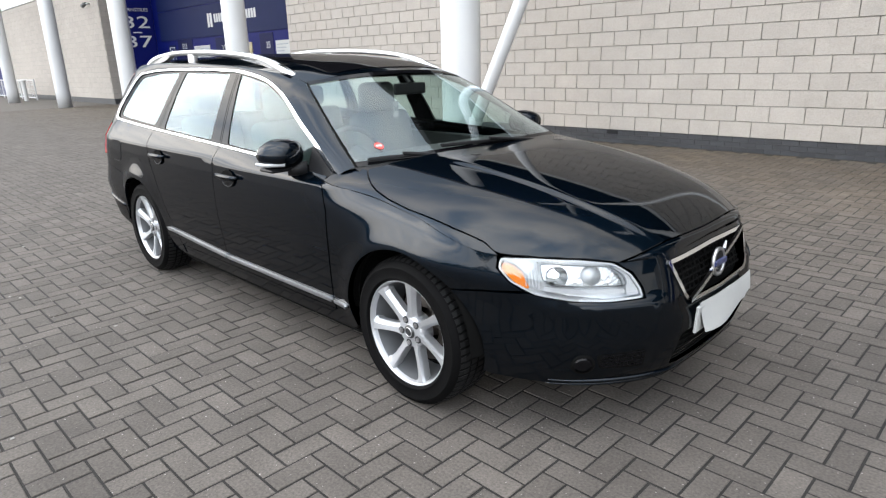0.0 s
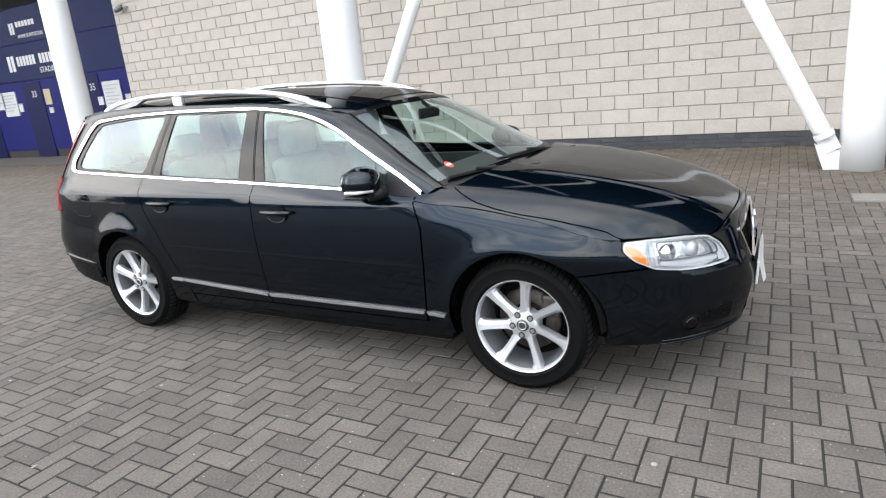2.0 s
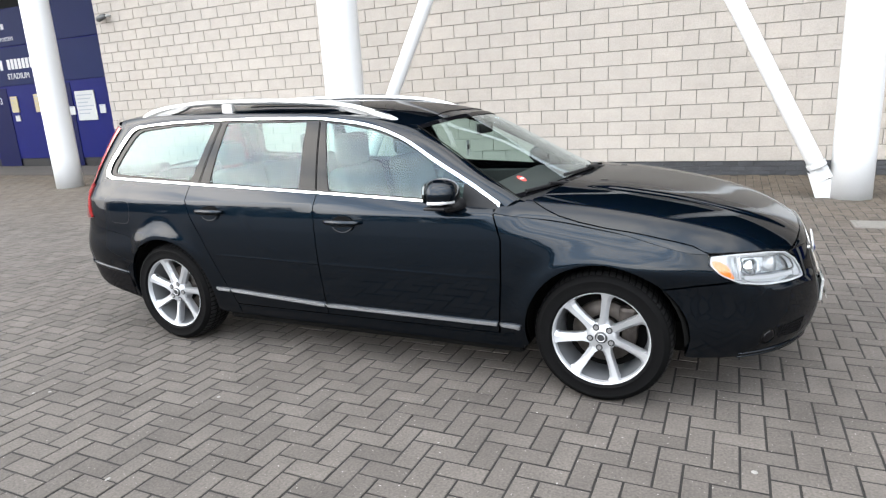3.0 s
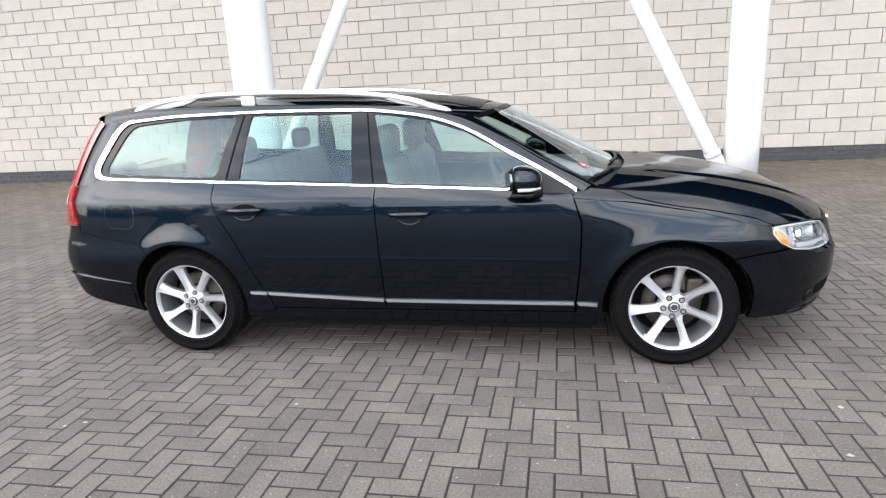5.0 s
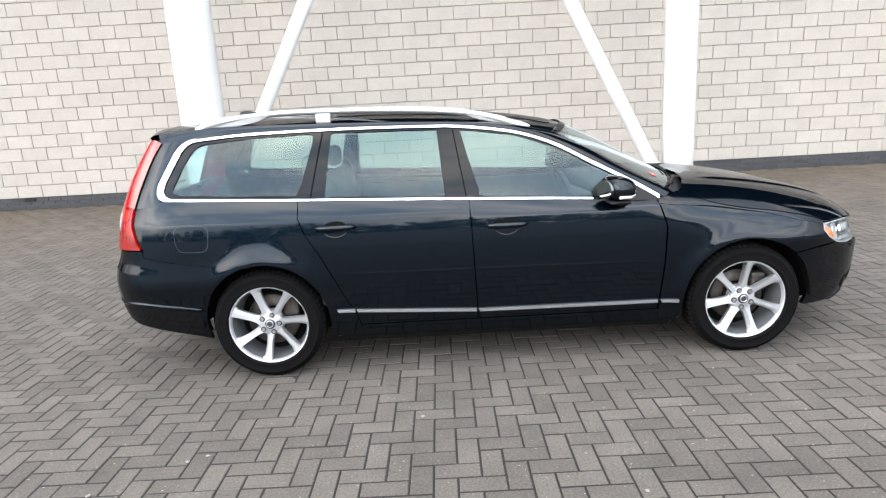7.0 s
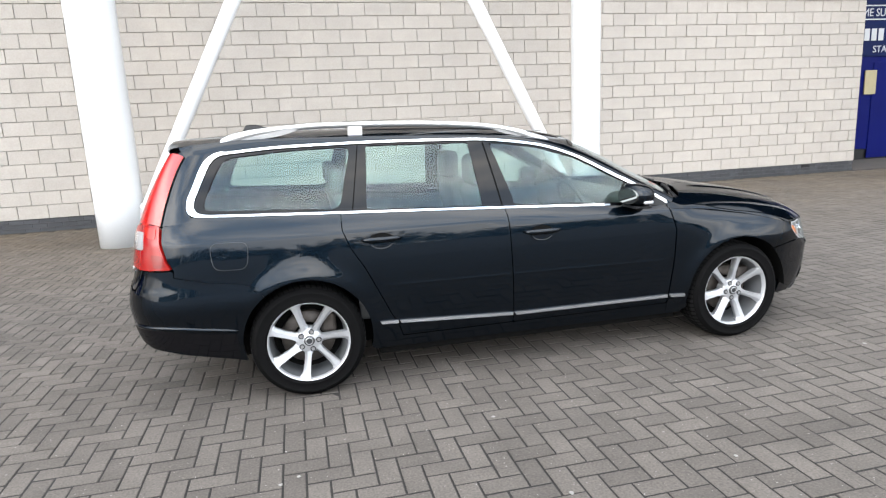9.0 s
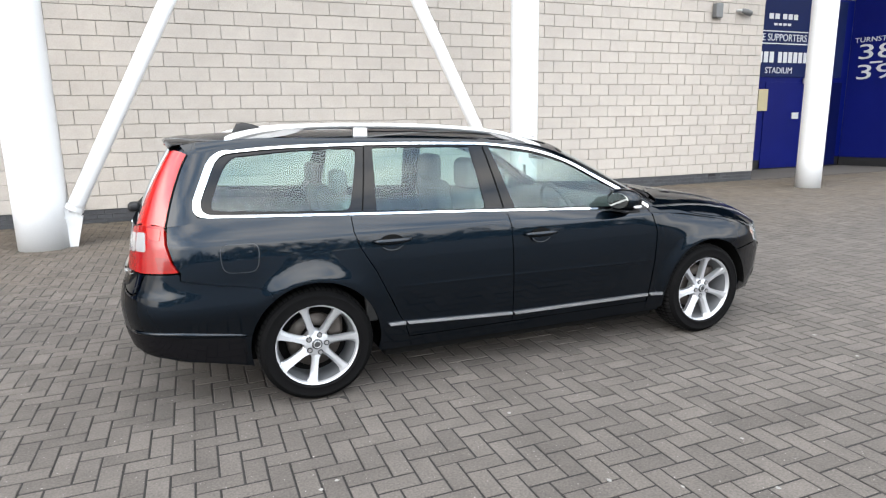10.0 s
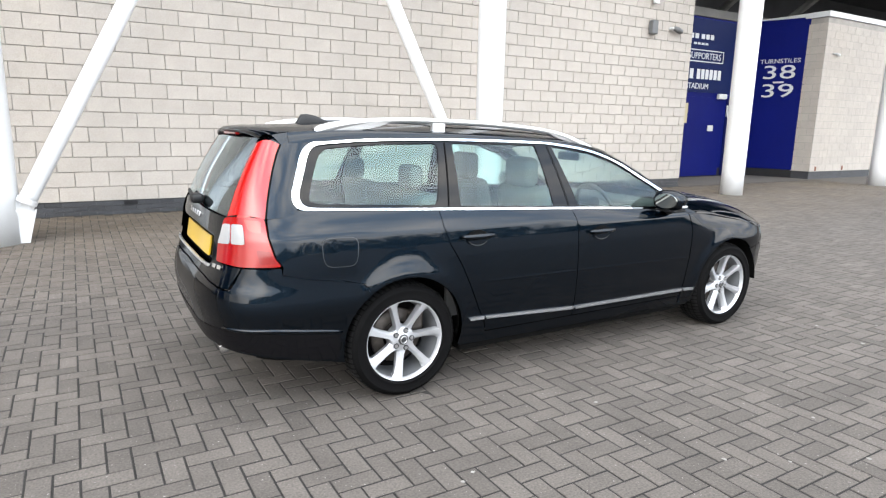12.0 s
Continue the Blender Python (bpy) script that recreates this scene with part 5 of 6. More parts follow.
def screen_tv(t, v):
    return screen_at(t, v)


panel("sticker", st, screen_tv, M_STICKER, car, 0.03, 0.0, 0.0, 0.0025, label="round red and white windscreen sticker")
panel("sticker_band", [(0.832, -0.818), (0.848, -0.818), (0.848, -0.782), (0.832, -0.782)], screen_tv, M_LETTER, car, 0.03, 0.0, 0.0, 0.0035)

# roof, sunroof, roof edge and front pillars
RX0, RX1 = -2.03, 0.335
edge_r = [(x, -ROOF_EY(x)) for x in [RX0 + (RX1 - RX0) * k / 24 for k in range(25)]]
front = [(screen_at(0.0, v / 10)[0] - 0.004, screen_at(0.0, v / 10)[1]) for v in range(-9, 10)]
loop = edge_r + front + [(x, -y) for x, y in edge_r[::-1]]
SUNR = rounded([(0.36, -0.42), (0.36, 0.42), (-0.98, 0.44), (-0.98, -0.44)], 0.06)
panel("roof", loop, roof_at, M_PAINT, car, 0.06, 0.0)
panel("sunroof", SUNR, roof_at, M_TRIM, car, 0.06, 0.004, 0.0, 0.004, label="black glass panoramic sunroof")
panel("headlining", inset(dense(loop, 0.08), 0.03), roof_at, M_LINING, car, 0.1, 0.0, 0.0, -0.035)
n1, n2 = 24, 14
low = [glass_at(x, TOP_Z(x)) for x in [-1.95 + (0.22 + 1.95) * k / n1 for k in range(n1)]] + [glass_at(x, TOP_Z(x)) for x in [0.22 + (0.935 - 0.22) * k / n2 for k in range(n2 + 1)]]
upp = [(x, -ROOF_EY(x), ROOF_EZ(x)) for x in [-1.95 + (0.335 + 1.95) * k / n1 for k in range(n1)]] + [screen_at(k / n2, -1.0) for k in range(n2 + 1)]
loft("roof_side", between(low, upp, 4, 0.008), M_PAINT, car, both=True)

# side windows
def bend(p, c, q, n):
    """A rounded corner from p to q round c."""
    return [tuple((1 - t) ** 2 * a + 2 * t * (1 - t) * b + t * t * d for a, b, d in zip(p, c, q)) for t in [k / n for k in range(n + 1)]]


DLO = span(TOP_Z, 0.905, -1.77, 40) + bend((-1.80, 1.421), (-1.880, 1.412), (-1.918, 1.335), 6) + bend((-1.988, 1.178), (-2.020, 1.076), (-1.910, 1.080), 8)[:-1] + span(lambda x: BELT_Z(x) - 0.001, -1.88, 0.90, 24)
DLO_IN = span(lambda x: TOP_Z(x) - 0.0125 - 0.0065 * ease(0.2, 0.6, x), 0.888, -1.75, 40) + bend((-1.79, 1.404), (-1.852, 1.397), (-1.883, 1.322), 6) + bend((-1.946, 1.186), (-1.984, 1.092), (-1.885, 1.091), 8)[:-1] + span(lambda x: BELT_Z(x) + 0.010 - 0.002 * ease(0.3, 0.7, x), -1.86, 0.872, 24)
panel("window_surround", DLO, glass_at, M_CHROME, car, 0.04, 0.012, 0.0, 0.004, holes=[DLO_IN], both=True, label="bright chrome window surround")
G_F = rounded([(-0.122, BELT_Z(-0.12) + 0.02), (-0.222, 1.398), (-0.13, 1.386), (0.09, 1.352), (0.31, 1.280), (0.53, 1.163), (0.757, 1.042), (0.80, 1.005), (0.79, BELT_Z(0.79) + 0.02)], 0.014, 2)
G_R = rounded([(-1.019, BELT_Z(-1.02) + 0.02), (-0.981, 1.418), (-0.357, 1.405), (-0.327, BELT_Z(-0.327) + 0.02)], 0.014, 2)
G_Q = rounded([(-1.17, BELT_Z(-1.17) + 0.027), (-1.075, 1.418), (-1.44, 1.412), (-1.765, 1.388), (-1.812, 1.350), (-1.858, 1.262), (-1.920, 1.118), (-1.800, BELT_Z(-1.80) + 0.032)], 0.05, 5)
panel("window_band", inset(dense(DLO_IN, 0.04), -0.004), glass_at, M_TRIM, car, 0.05, 0.015, 0.0, -0.004, holes=[G_F, G_R, G_Q], both=True)
for nm, lp in (("front_window", G_F), ("rear_window", G_R), ("quarter_window", G_Q)):
    panel(nm, inset(dense(lp, 0.05), -0.004), glass_at, M_GLASS, car, 0.06, 0.0, 0.0, -0.008, both=True)
for a, b, c, d in ((-0.205, 1.01, -0.262, 1.40), (-1.10, 1.05, -1.03, 1.42)):
    panel("pillar_gap", [(a - 0.003, a and BELT_Z(a) + 0.02), (a + 0.003, BELT_Z(a) + 0.02), (c + 0.003, d), (c - 0.003, d)], glass_at, M_LINER, car, 0.06, 0.0, 0.0, 0.001, both=True)

# rear pillars and tail lamps
zz = [1.405 - (1.405 - 1.045) * k / 14 for k in range(15)]
CH = curve((1.045, -1.975), (1.10, -1.994), (1.154, -1.996), (1.279, -1.936), (1.37, -1.893), (1.405, -1.865))
LO_X = curve((1.045, -2.136), (1.15, -2.108), (1.25, -2.074), (1.35, -2.032), (1.405, -2.000), (1.45, -1.970))
LO_Y = curve((1.045, 0.785), (1.15, 0.735), (1.25, 0.685), (1.35, 0.634), (1.405, 0.604))
LI_X = curve((1.045, -2.282), (1.15, -2.240), (1.25, -2.192), (1.35, -2.136), (1.405, -2.102), (1.45, -2.074))
LI_Y = curve((1.045, 0.610), (1.15, 0.590), (1.25, 0.565), (1.35, 0.535), (1.405, 0.518), (1.45, 0.504))
chrome_c = [glass_at(CH(z) + 0.014, z) for z in zz]
lo_c = [(LO_X(z), -LO_Y(z), z) for z in zz]
li_c = [(LI_X(z), -LI_Y(z), z) for z in zz]
loft("rear_pillar", between(chrome_c, [(x + 0.004, y - 0.002, z) for x, y, z in lo_c], 5, 0.010), M_PAINT, car, both=True)
up1 = [(x, -ROOF_EY(x), ROOF_EZ(x)) for x in [-1.76 - 0.27 * k / 6 for k in range(7)]]
lo1 = [glass_at(-1.76 - 0.05 * min(k, 1) - 0.036 * max(k - 1, 0), 1.416 - 0.004 * k) for k in range(7)]
loft("rear_pillar_top", between(lo1, up1, 3, 0.004), M_PAINT, car, both=True)
# painted corner over each tail lamp
cor_lo = [Vector((LO_X(1.400) + 0.02, -LO_Y(1.400) - 0.004, 1.400)), Vector((LO_X(1.400), -LO_Y(1.400), 1.400))] + [Vector((LO_X(1.402), -LO_Y(1.402), 1.402)).lerp(Vector((LI_X(1.402), -LI_Y(1.402), 1.402)), k / 4) + Vector((-0.020, -0.012, 0)) * math.sin(math.pi * k / 4) for k in range(1, 5)]
cor_up = [Vector((-1.96 - 0.024 * k, -(ROOF_EY(-1.96 - 0.024 * k) - 0.010 * k), ROOF_EZ(-1.96 - 0.024 * k) - 0.004 * k)) for k in range(6)]
loft("pillar_corner", between(cor_lo, cor_up, 4, 0.004), M_PAINT, car, both=True)
for sd in (1, -1):
    fl_ = lambda rows: [[(p[0], sd * p[1], p[2]) for p in r] for r in rows]
    tl = loft("tail_lamp", fl_(between(lo_c, li_c, 6, 0.030)), M_RED, car, label="tall red tail lamp", flip=(sd < 0))

    def tail_wall(s, z, sd=sd):
        p = wall_at(s, z)
        return (p[0], sd * p[1], p[2])
    low_l = rounded([(-2.190, 1.042), (-2.180, 0.960), (-2.145, 0.86), (-2.113, 0.820), (-2.30, 0.812), (-2.44, 0.818), (-2.440, 0.905), (-2.405, 1.035), (-2.30, 1.052)], 0.012, 2)
    panel("lower_lens", low_l, tail_wall, M_RED_M, tl, 0.03, 0.03, 0.0, 0.012)
    panel("reversing_lens", rounded([(-2.352, 1.010), (-2.292, 1.012), (-2.280, 0.922), (-2.350, 0.918)], 0.010, 2), tail_wall, M_CLEARL, tl, 0.03, 0.006, 0.0, 0.015)
    panel("reversing_lens", rounded([(-2.408, 1.006), (-2.360, 1.010), (-2.358, 0.917), (-2.438, 0.908)], 0.010, 2), tail_wall, M_CLEARL, tl, 0.03, 0.006, 0.0, 0.015)
    panel("lens_step", rounded([(-2.205, 1.03), (-2.29, 1.036), (-2.262, 0.985), (-2.205, 0.975)], 0.012, 2), tail_wall, M_RED_L, tl, 0.03, 0.004, 0.0, 0.0145)
    mid_c = [Vector(a).lerp(Vector(b), 0.30) for a, b in zip(lo_c, li_c)]
    mid_d = [Vector(a).lerp(Vector(b), 0.62) for a, b in zip(lo_c, li_c)]
    loft("light_guide", fl_([[p + Vector((-0.024, -0.010, 0.004)) for p in r] for r in between(mid_c, mid_d, 3, 0.003)]), M_RED_L, tl, flip=(sd < 0))
    panel("reflector_block", rounded([(-2.165, 0.895), (-2.135, 0.835), (-2.205, 0.830), (-2.225, 0.90)], 0.008, 2), tail_wall, M_RED_D, tl, 0.03, 0.004, 0.0, 0.0145)
    # black edge between lamp and body
    part("lamp_seal", tube_bm([(x + 0.002, sd * (y - 0.004), z) for x, y, z in lo_c], 0.0045, 6), M_LINER, tl)

# tailgate: glass, lid, spoiler, plate
tg = part("tailgate", box_bm((-2.2, -0.5, 0.72), (-2.1, 0.5, 0.95)), M_LINER, car)
rows = []
for k in range(12):
    z = 1.436 - (1.436 - 1.045) * k / 11
    e = abs(LI_Y(z)) - 0.006
    rows.append([(LI_X(z) - 0.028 * (1 - (v / 10) ** 2), e * v / 10, z) for v in range(-10, 11)])
loft("rear_screen", rows, M_GLASS, tg)
lid_half = [(ST, 1.048), (-2.62, 1.044), (-2.412, 1.040), (-2.447, 0.905), (-2.447, 0.812), (-2.40, 0.807), (-2.298, 0.803), (-2.335, 0.700), (-2.36, 0.694), (-2.563, 0.726), (ST, 0.735)]
lid = mirror_s(lid_half, ST)
RECESS = rounded([(-2.50, 0.945), (2 * ST + 2.50, 0.945), (2 * ST + 2.50, 0.785), (-2.50, 0.785)], 0.03)
panel("lid", lid, wall_full, M_PAINT, tg, 0.04, 0.036, 0.0, 0.0, holes=[RECESS])
panel("plate_recess", RECESS, wall_full, M_TRIM, tg, 0.04, 0.0, 0.0, -0.034)
panel("rear_plate", rounded([(-2.60, 0.914), (2 * ST + 2.60, 0.914), (2 * ST + 2.60, 0.808), (-2.60, 0.808)], 0.008), wall_full, M_PLATE_Y, tg, 0.05, 0.008, 0.0, -0.022, label="plain yellow rear plate")
panel("plate_trim", [(-2.50, 0.786), (2 * ST + 2.50, 0.786), (2 * ST + 2.50, 0.772), (-2.50, 0.772)], wall_full, M_SATIN, tg, 0.05, 0.01, 0.0, 0.014)
for k in range(5):
    s = ST + 0.12 - 0.06 * k
    panel("badge_bar", [(s, 0.99), (s + 0.035, 0.99), (s + 0.035, 1.015), (s, 1.015)], wall_full, M_CHROME, tg, 0.05, 0.006, 0.0, 0.008)
for k in range(2):
    s = -2.475 + 0.040 * k
    panel("model_badge", [(s, 0.778), (s + 0.028, 0.778), (s + 0.028, 0.798), (s, 0.798)], wall_full, M_CHROME, tg, 0.05, 0.006, 0.0, 0.006)
part("rear_wiper", tube_bm([(-2.328, -0.02, 1.06), (-2.322, 0.18, 1.075), (-2.308, 0.40, 1.085)], 0.010, 6), M_BLACK, tg)
part("wiper_hub", box_bm((-2.366, -0.075, 1.05), (-2.296, 0.035, 1.105), 0.02, 3), M_BLACK, tg, smooth=True)
rows = []
for q, (dx, dz, wd) in enumerate(((0.10, 0.006, 0.0), (0.03, 0.006, 0.0), (-0.05, -0.004, -0.005), (-0.072, -0.018, -0.01), (-0.062, -0.032, -0.012), (0.0, -0.038, -0.012))):
    rows.append([(-2.02 + dx - 0.045 * (1 - (v / 10) ** 2), (0.555 + wd) * v / 10, roof_at(-2.02, 0.555 * v / 10)[2] + dz) for v in range(-10, 11)])
loft("spoiler", rows, M_PAINT, tg)
part("brake_light", box_bm((-2.125, -0.16, 1.446), (-2.10, 0.16, 1.460), 0.004), M_RED_D, tg)

# rear bumper
rb_half = QL[::-1] + [(-2.113, 0.809), (-2.20, 0.807), (-2.290, 0.803), (-2.325, 0.690), (-2.36, 0.686), (-2.563, 0.718), (ST, 0.727)]
rb_low = [(ST, 0.340), (-2.60, 0.345), (-2.37, 0.365), (-2.184, 0.345), (-1.90, 0.285), (-1.785, 0.258)]
a127 = arc(-AXLE, HUB_Z, ARCH, 127, 193, 16)
loop = rb_half + [(2 * ST - s, z) for s, z in rb_half[::-1][1:]] + [(2 * ST - s, z) for s, z in a127] + [(2 * ST - s, z) for s, z in rb_low[::-1][:-1]] + rb_low + a127[::-1]
panel("rear_bumper", loop, wall_full, M_PAINT, car, 0.028, 0.02, 0.0, 0.0)
strip = curve((-2.36, 0.492), (-2.165, 0.494), (-1.95, 0.470), (-1.79, 0.446))
for sd in (-1, 1):
    line = [wall_at(-2.36 + 0.57 * k / 16, strip(-2.36 + 0.57 * k / 16)) for k in range(17)]
    part("bumper_strip", tube_bm([(p[0], -sd * p[1], p[2]) for p in line], [0.003 + 0.011 * math.sin(math.pi * (0.04 + 0.92 * k / 16)) ** 0.4 for k in range(17)], 10), M_PAINT, car, smooth=True)
low_s = [(-1.80, 0.430), (-2.165, 0.480), (-2.35, 0.484), (-2.60, 0.46), (ST, 0.455), (ST, 0.36), (-2.60, 0.365), (-2.37, 0.380), (-2.184, 0.36), (-1.81, 0.28)]
panel("bumper_lower", low_s, wall_at, M_TRIM, car, 0.05, 0.006, 0.0, 0.003, both=True)
ex = Vector((-2.27, -0.46, 0.315))
part("exhaust_pipe", tube_bm([ex + Vector((0.2, 0, 0.01)), ex + Vector((0.0, 0, 0)), ex + Vector((-0.06, 0, -0.012)), ex + Vector((-0.055, 0, -0.012)), ex + Vector((0.02, 0, 0))], [0.036, 0.038, 0.040, 0.034, 0.03], 18), M_CHROME, car, smooth=True)
# roof rails and aerial
RAIL = [(-1.80, 1.492), (-1.70, 1.518), (-1.58, 1.536), (-1.40, 1.549), (-1.237, 1.555), (-1.0, 1.552), (-0.741, 1.545), (-0.518, 1.533), (-0.30, 1.515), (-0.129, 1.492), (0.0, 1.463), (0.10, 1.432), (0.21, 1.393)]
RAIL_Z = curve(*RAIL)
for sd in (-1, 1):
    rr = part("roof_rail", bmesh.new(), M_SATIN, car, "satin silver roof rail")
    bm = bmesh.new()
    prev = None
    for i, (x, z) in enumerate(smooth_row([Vector((a, 0, b)) for a, b in RAIL], 4) and [(p.x, p.z) for p in smooth_row([Vector((a, 0, b)) for a, b in RAIL], 4)]):
        near_end = max(0.0, 1 - min(abs(x + 1.80), abs(x - 0.21)) / 0.36)
        hh, ww = 0.018 + 0.014 * near_end * min(1.0, 8 * (1 - near_end) + 0.35), 0.021 + 0.005 * near_end
        drop = 0.022 * near_end
        y = sd * (0.562 - 0.006 * abs(x + 0.6) ** 2)
        c = [bm.verts.new((x, y + ww * math.cos(a), z - 0.012 - drop * 0.5 + hh * math.sin(a))) for a in [2 * math.pi * k / 12 for k in range(12)]]
        if prev:
            for k in range(12):
                bm.faces.new((prev[k], prev[(k + 1) % 12], c[(k + 1) % 12], c[k]))
        prev = c
    bmesh.ops.recalc_face_normals(bm, faces=bm.faces)
    bm.to_mesh(rr.data)
    bm.free()
    rr.data.materials.clear()
    rr.data.materials.append(M_SATIN)
    rr.data.polygons.foreach_set("use_smooth", [True] * len(rr.data.polygons))
    for xa, xb in ((-1.80, -1.34), (0.20, -0.20)):
        bm = bmesh.new()
        prev = None
        for k in range(13):
            t = k / 12
            x = xa + (xb - xa) * t
            top = RAIL_Z(x) - 0.014
            low_z = roof_at(x, 0.562)[2] - 0.006
            z0 = low_z + (top - low_z) * t**4
            y = sd * (0.562 - 0.006 * abs(x + 0.6) ** 2)
            c = [bm.verts.new((x, y + o, z)) for o, z in ((-0.018, z0), (0.018, z0), (0.020, top), (-0.020, top))]
            if prev:
                for i in range(4):
                    bm.faces.new((prev[i], prev[(i + 1) % 4], c[(i + 1) % 4], c[i]))
            else:
                bm.faces.new(c)
            prev = c
        bm.faces.new(prev)
        bmesh.ops.recalc_face_normals(bm, faces=bm.faces)
        part("rail_foot", bm, M_SATIN, rr)
    part("rail_post", box_bm((-1.075, sd * 0.562 - 0.016, 1.46), (-0.985, sd * 0.562 + 0.016, 1.548), 0.008), M_SATIN, rr)
    part("rail_seat", box_bm((-1.30, sd * 0.562 - 0.012, 1.446), (0.16, sd * 0.562 + 0.012, 1.449)), M_BLACK, rr)
rows = []
for k in range(8):
    t = k / 7
    x = -1.50 - 0.225 * t
    hgt = 0.058 * math.sin(math.pi * min(1.0, t * 0.62 + 0.02)) * (1.0 if t < 0.85 else (1 - t) / 0.15 * 0.9 + 0.1)
    rows.append([(x, 0.036 * math.cos(a) * (1 - 0.4 * abs(2 * t - 1)), roof_at(x, 0)[2] - 0.004 + hgt * math.sin(a)) for a in [math.pi * q / 10 for q in range(11)]])
loft("aerial_fin", rows, M_BLACK, car)

# door mirrors
for sd in (-1, 1):
    mp = Vector((0.612, sd * 0.950, 1.036))
    bm = bmesh.new()
    bmesh.ops.create_uvsphere(bm, u_segments=28, v_segments=18, radius=1.0)
    for v in bm.verts:
        x, y, z = v.co
        fx = 0.115 if x > 0 else 0.058
        v.co = Vector((fx * math.copysign(abs(x) ** 0.9, x), 0.114 * math.copysign(abs(y) ** 0.85, y), 0.072 * math.copysign(abs(z) ** 0.8, z) * (1 + 0.12 * y * -sd)))
    sweep = Matrix.Rotation(radians(-14 * sd), 3, "Z")
    bmesh.ops.rotate(bm, cent=(0, 0, 0), matrix=sweep, verts=bm.verts)
    bmesh.ops.translate(bm, vec=mp, verts=bm.verts)
    mir = part("door_mirror", bm, M_PAINT, car, "body-coloured door mirror", smooth=True)
    bm = tube_bm([(-0.048, 0, 0), (-0.058, 0, 0), (-0.0605, 0, 0)], [0.052, 0.052, 0.049], 28)
    bmesh.ops.scale(bm, vec=(1, 1.62, 1), verts=bm.verts)
    bmesh.ops.rotate(bm, cent=(0, 0, 0), matrix=sweep, verts=bm.verts)
    bmesh.ops.translate(bm, vec=mp, verts=bm.verts)
    part("mirror_glass", bm, M_DIMGLASS, mir)
    part("indicator_strip", tube_bm([mp + Vector((0.0, sd * 0.117, -0.034)), mp + Vector((0.06, sd * 0.100, -0.036)), mp + Vector((0.105, sd * 0.03, -0.038))], 0.009, 8), M_LAMPW, mir, smooth=True)
    part("mirror_base", box_bm((mp.x - 0.040, mp.y - 0.085, mp.z - 0.076), (mp.x + 0.075, mp.y + 0.085, mp.z - 0.058), 0.008), M_BLACK, mir)
    part("mirror_arm", tube_bm([mp + Vector((0.04, -sd * 0.02, -0.072)), Vector((0.70, sd * 0.85, 0.965))], [0.030, 0.036], 12), M_BLACK, mir, smooth=True)
SAIL = [(0.705, BELT_Z(0.705) - 0.010), (0.90, BELT_Z(0.90) - 0.008), (0.893, TOP_Z(0.893) - 0.022), (0.80, TOP_Z(0.80) - 0.022), (0.705, TOP_Z(0.705) - 0.023)]
panel("mirror_sail", SAIL, glass_at, M_BLACK, car, 0.03, 0.008, 0.0, 0.007, both=True, label="black triangular mirror sail")

# door handles
for doors, x0, x1, zc in ((rear_doors, -1.070, -0.845, 0.897), (front_doors, -0.102, 0.128, 0.862)):
    for sd, dr in zip((-1, 1), doors):
        xm = (x0 + x1) / 2
        cup = [(xm + 0.075 * math.cos(a), zc - 0.010 + 0.045 * math.sin(a)) for a in [2 * math.pi * k / 24 for k in range(24)]]

        def door_wall(s, z, sd=sd):
            p = wall_at(s, z)
            return (p[0], -sd * p[1] if sd > 0 else p[1], p[2])
        # flat black oval paints the shade of the handle's hollow
        panel("handle_cup", cup, door_wall, M_LINER, dr, 0.015, 0.0, 0.0, 0.008)
        panel("handle_cup_low", [(xm + 0.07 * math.cos(a), zc - 0.022 + 0.036 * math.sin(a)) for a in [math.pi + math.pi * k / 12 for k in range(13)]], door_wall, M_PAINT, dr, 0.015, 0.0, 0.0, 0.0095)
        pts = [Vector(door_wall(x0 + (x1 - x0) * t, zc + 0.002)) + Vector((0, sd * (0.012 + 0.026 * math.sin(math.pi * t) ** 0.45), 0)) for t in [k / 12 for k in range(13)]]
        bm = tube_bm(pts, [0.008 + 0.008 * math.sin(math.pi * k / 12) ** 0.5 for k in range(13)], 10)
        part("handle", bm, M_PAINT, dr, smooth=True)
        # paler crescent painted for the light caught on the hollow's lower edge
        crescent = [(xm + 0.066 * math.cos(q), zc - 0.016 + 0.040 * math.sin(q)) for q in [math.pi * (1.12 + 0.76 * k / 12) for k in range(13)]]
        crescent += [(xm + 0.0635 * math.cos(q), zc - 0.0145 + 0.0365 * math.sin(q)) for q in [math.pi * (1.88 - 0.76 * k / 12) for k in range(13)]]
        panel("cup_rim", crescent, door_wall, M_CAP, dr, 0.015, 0.0, 0.0, 0.011)

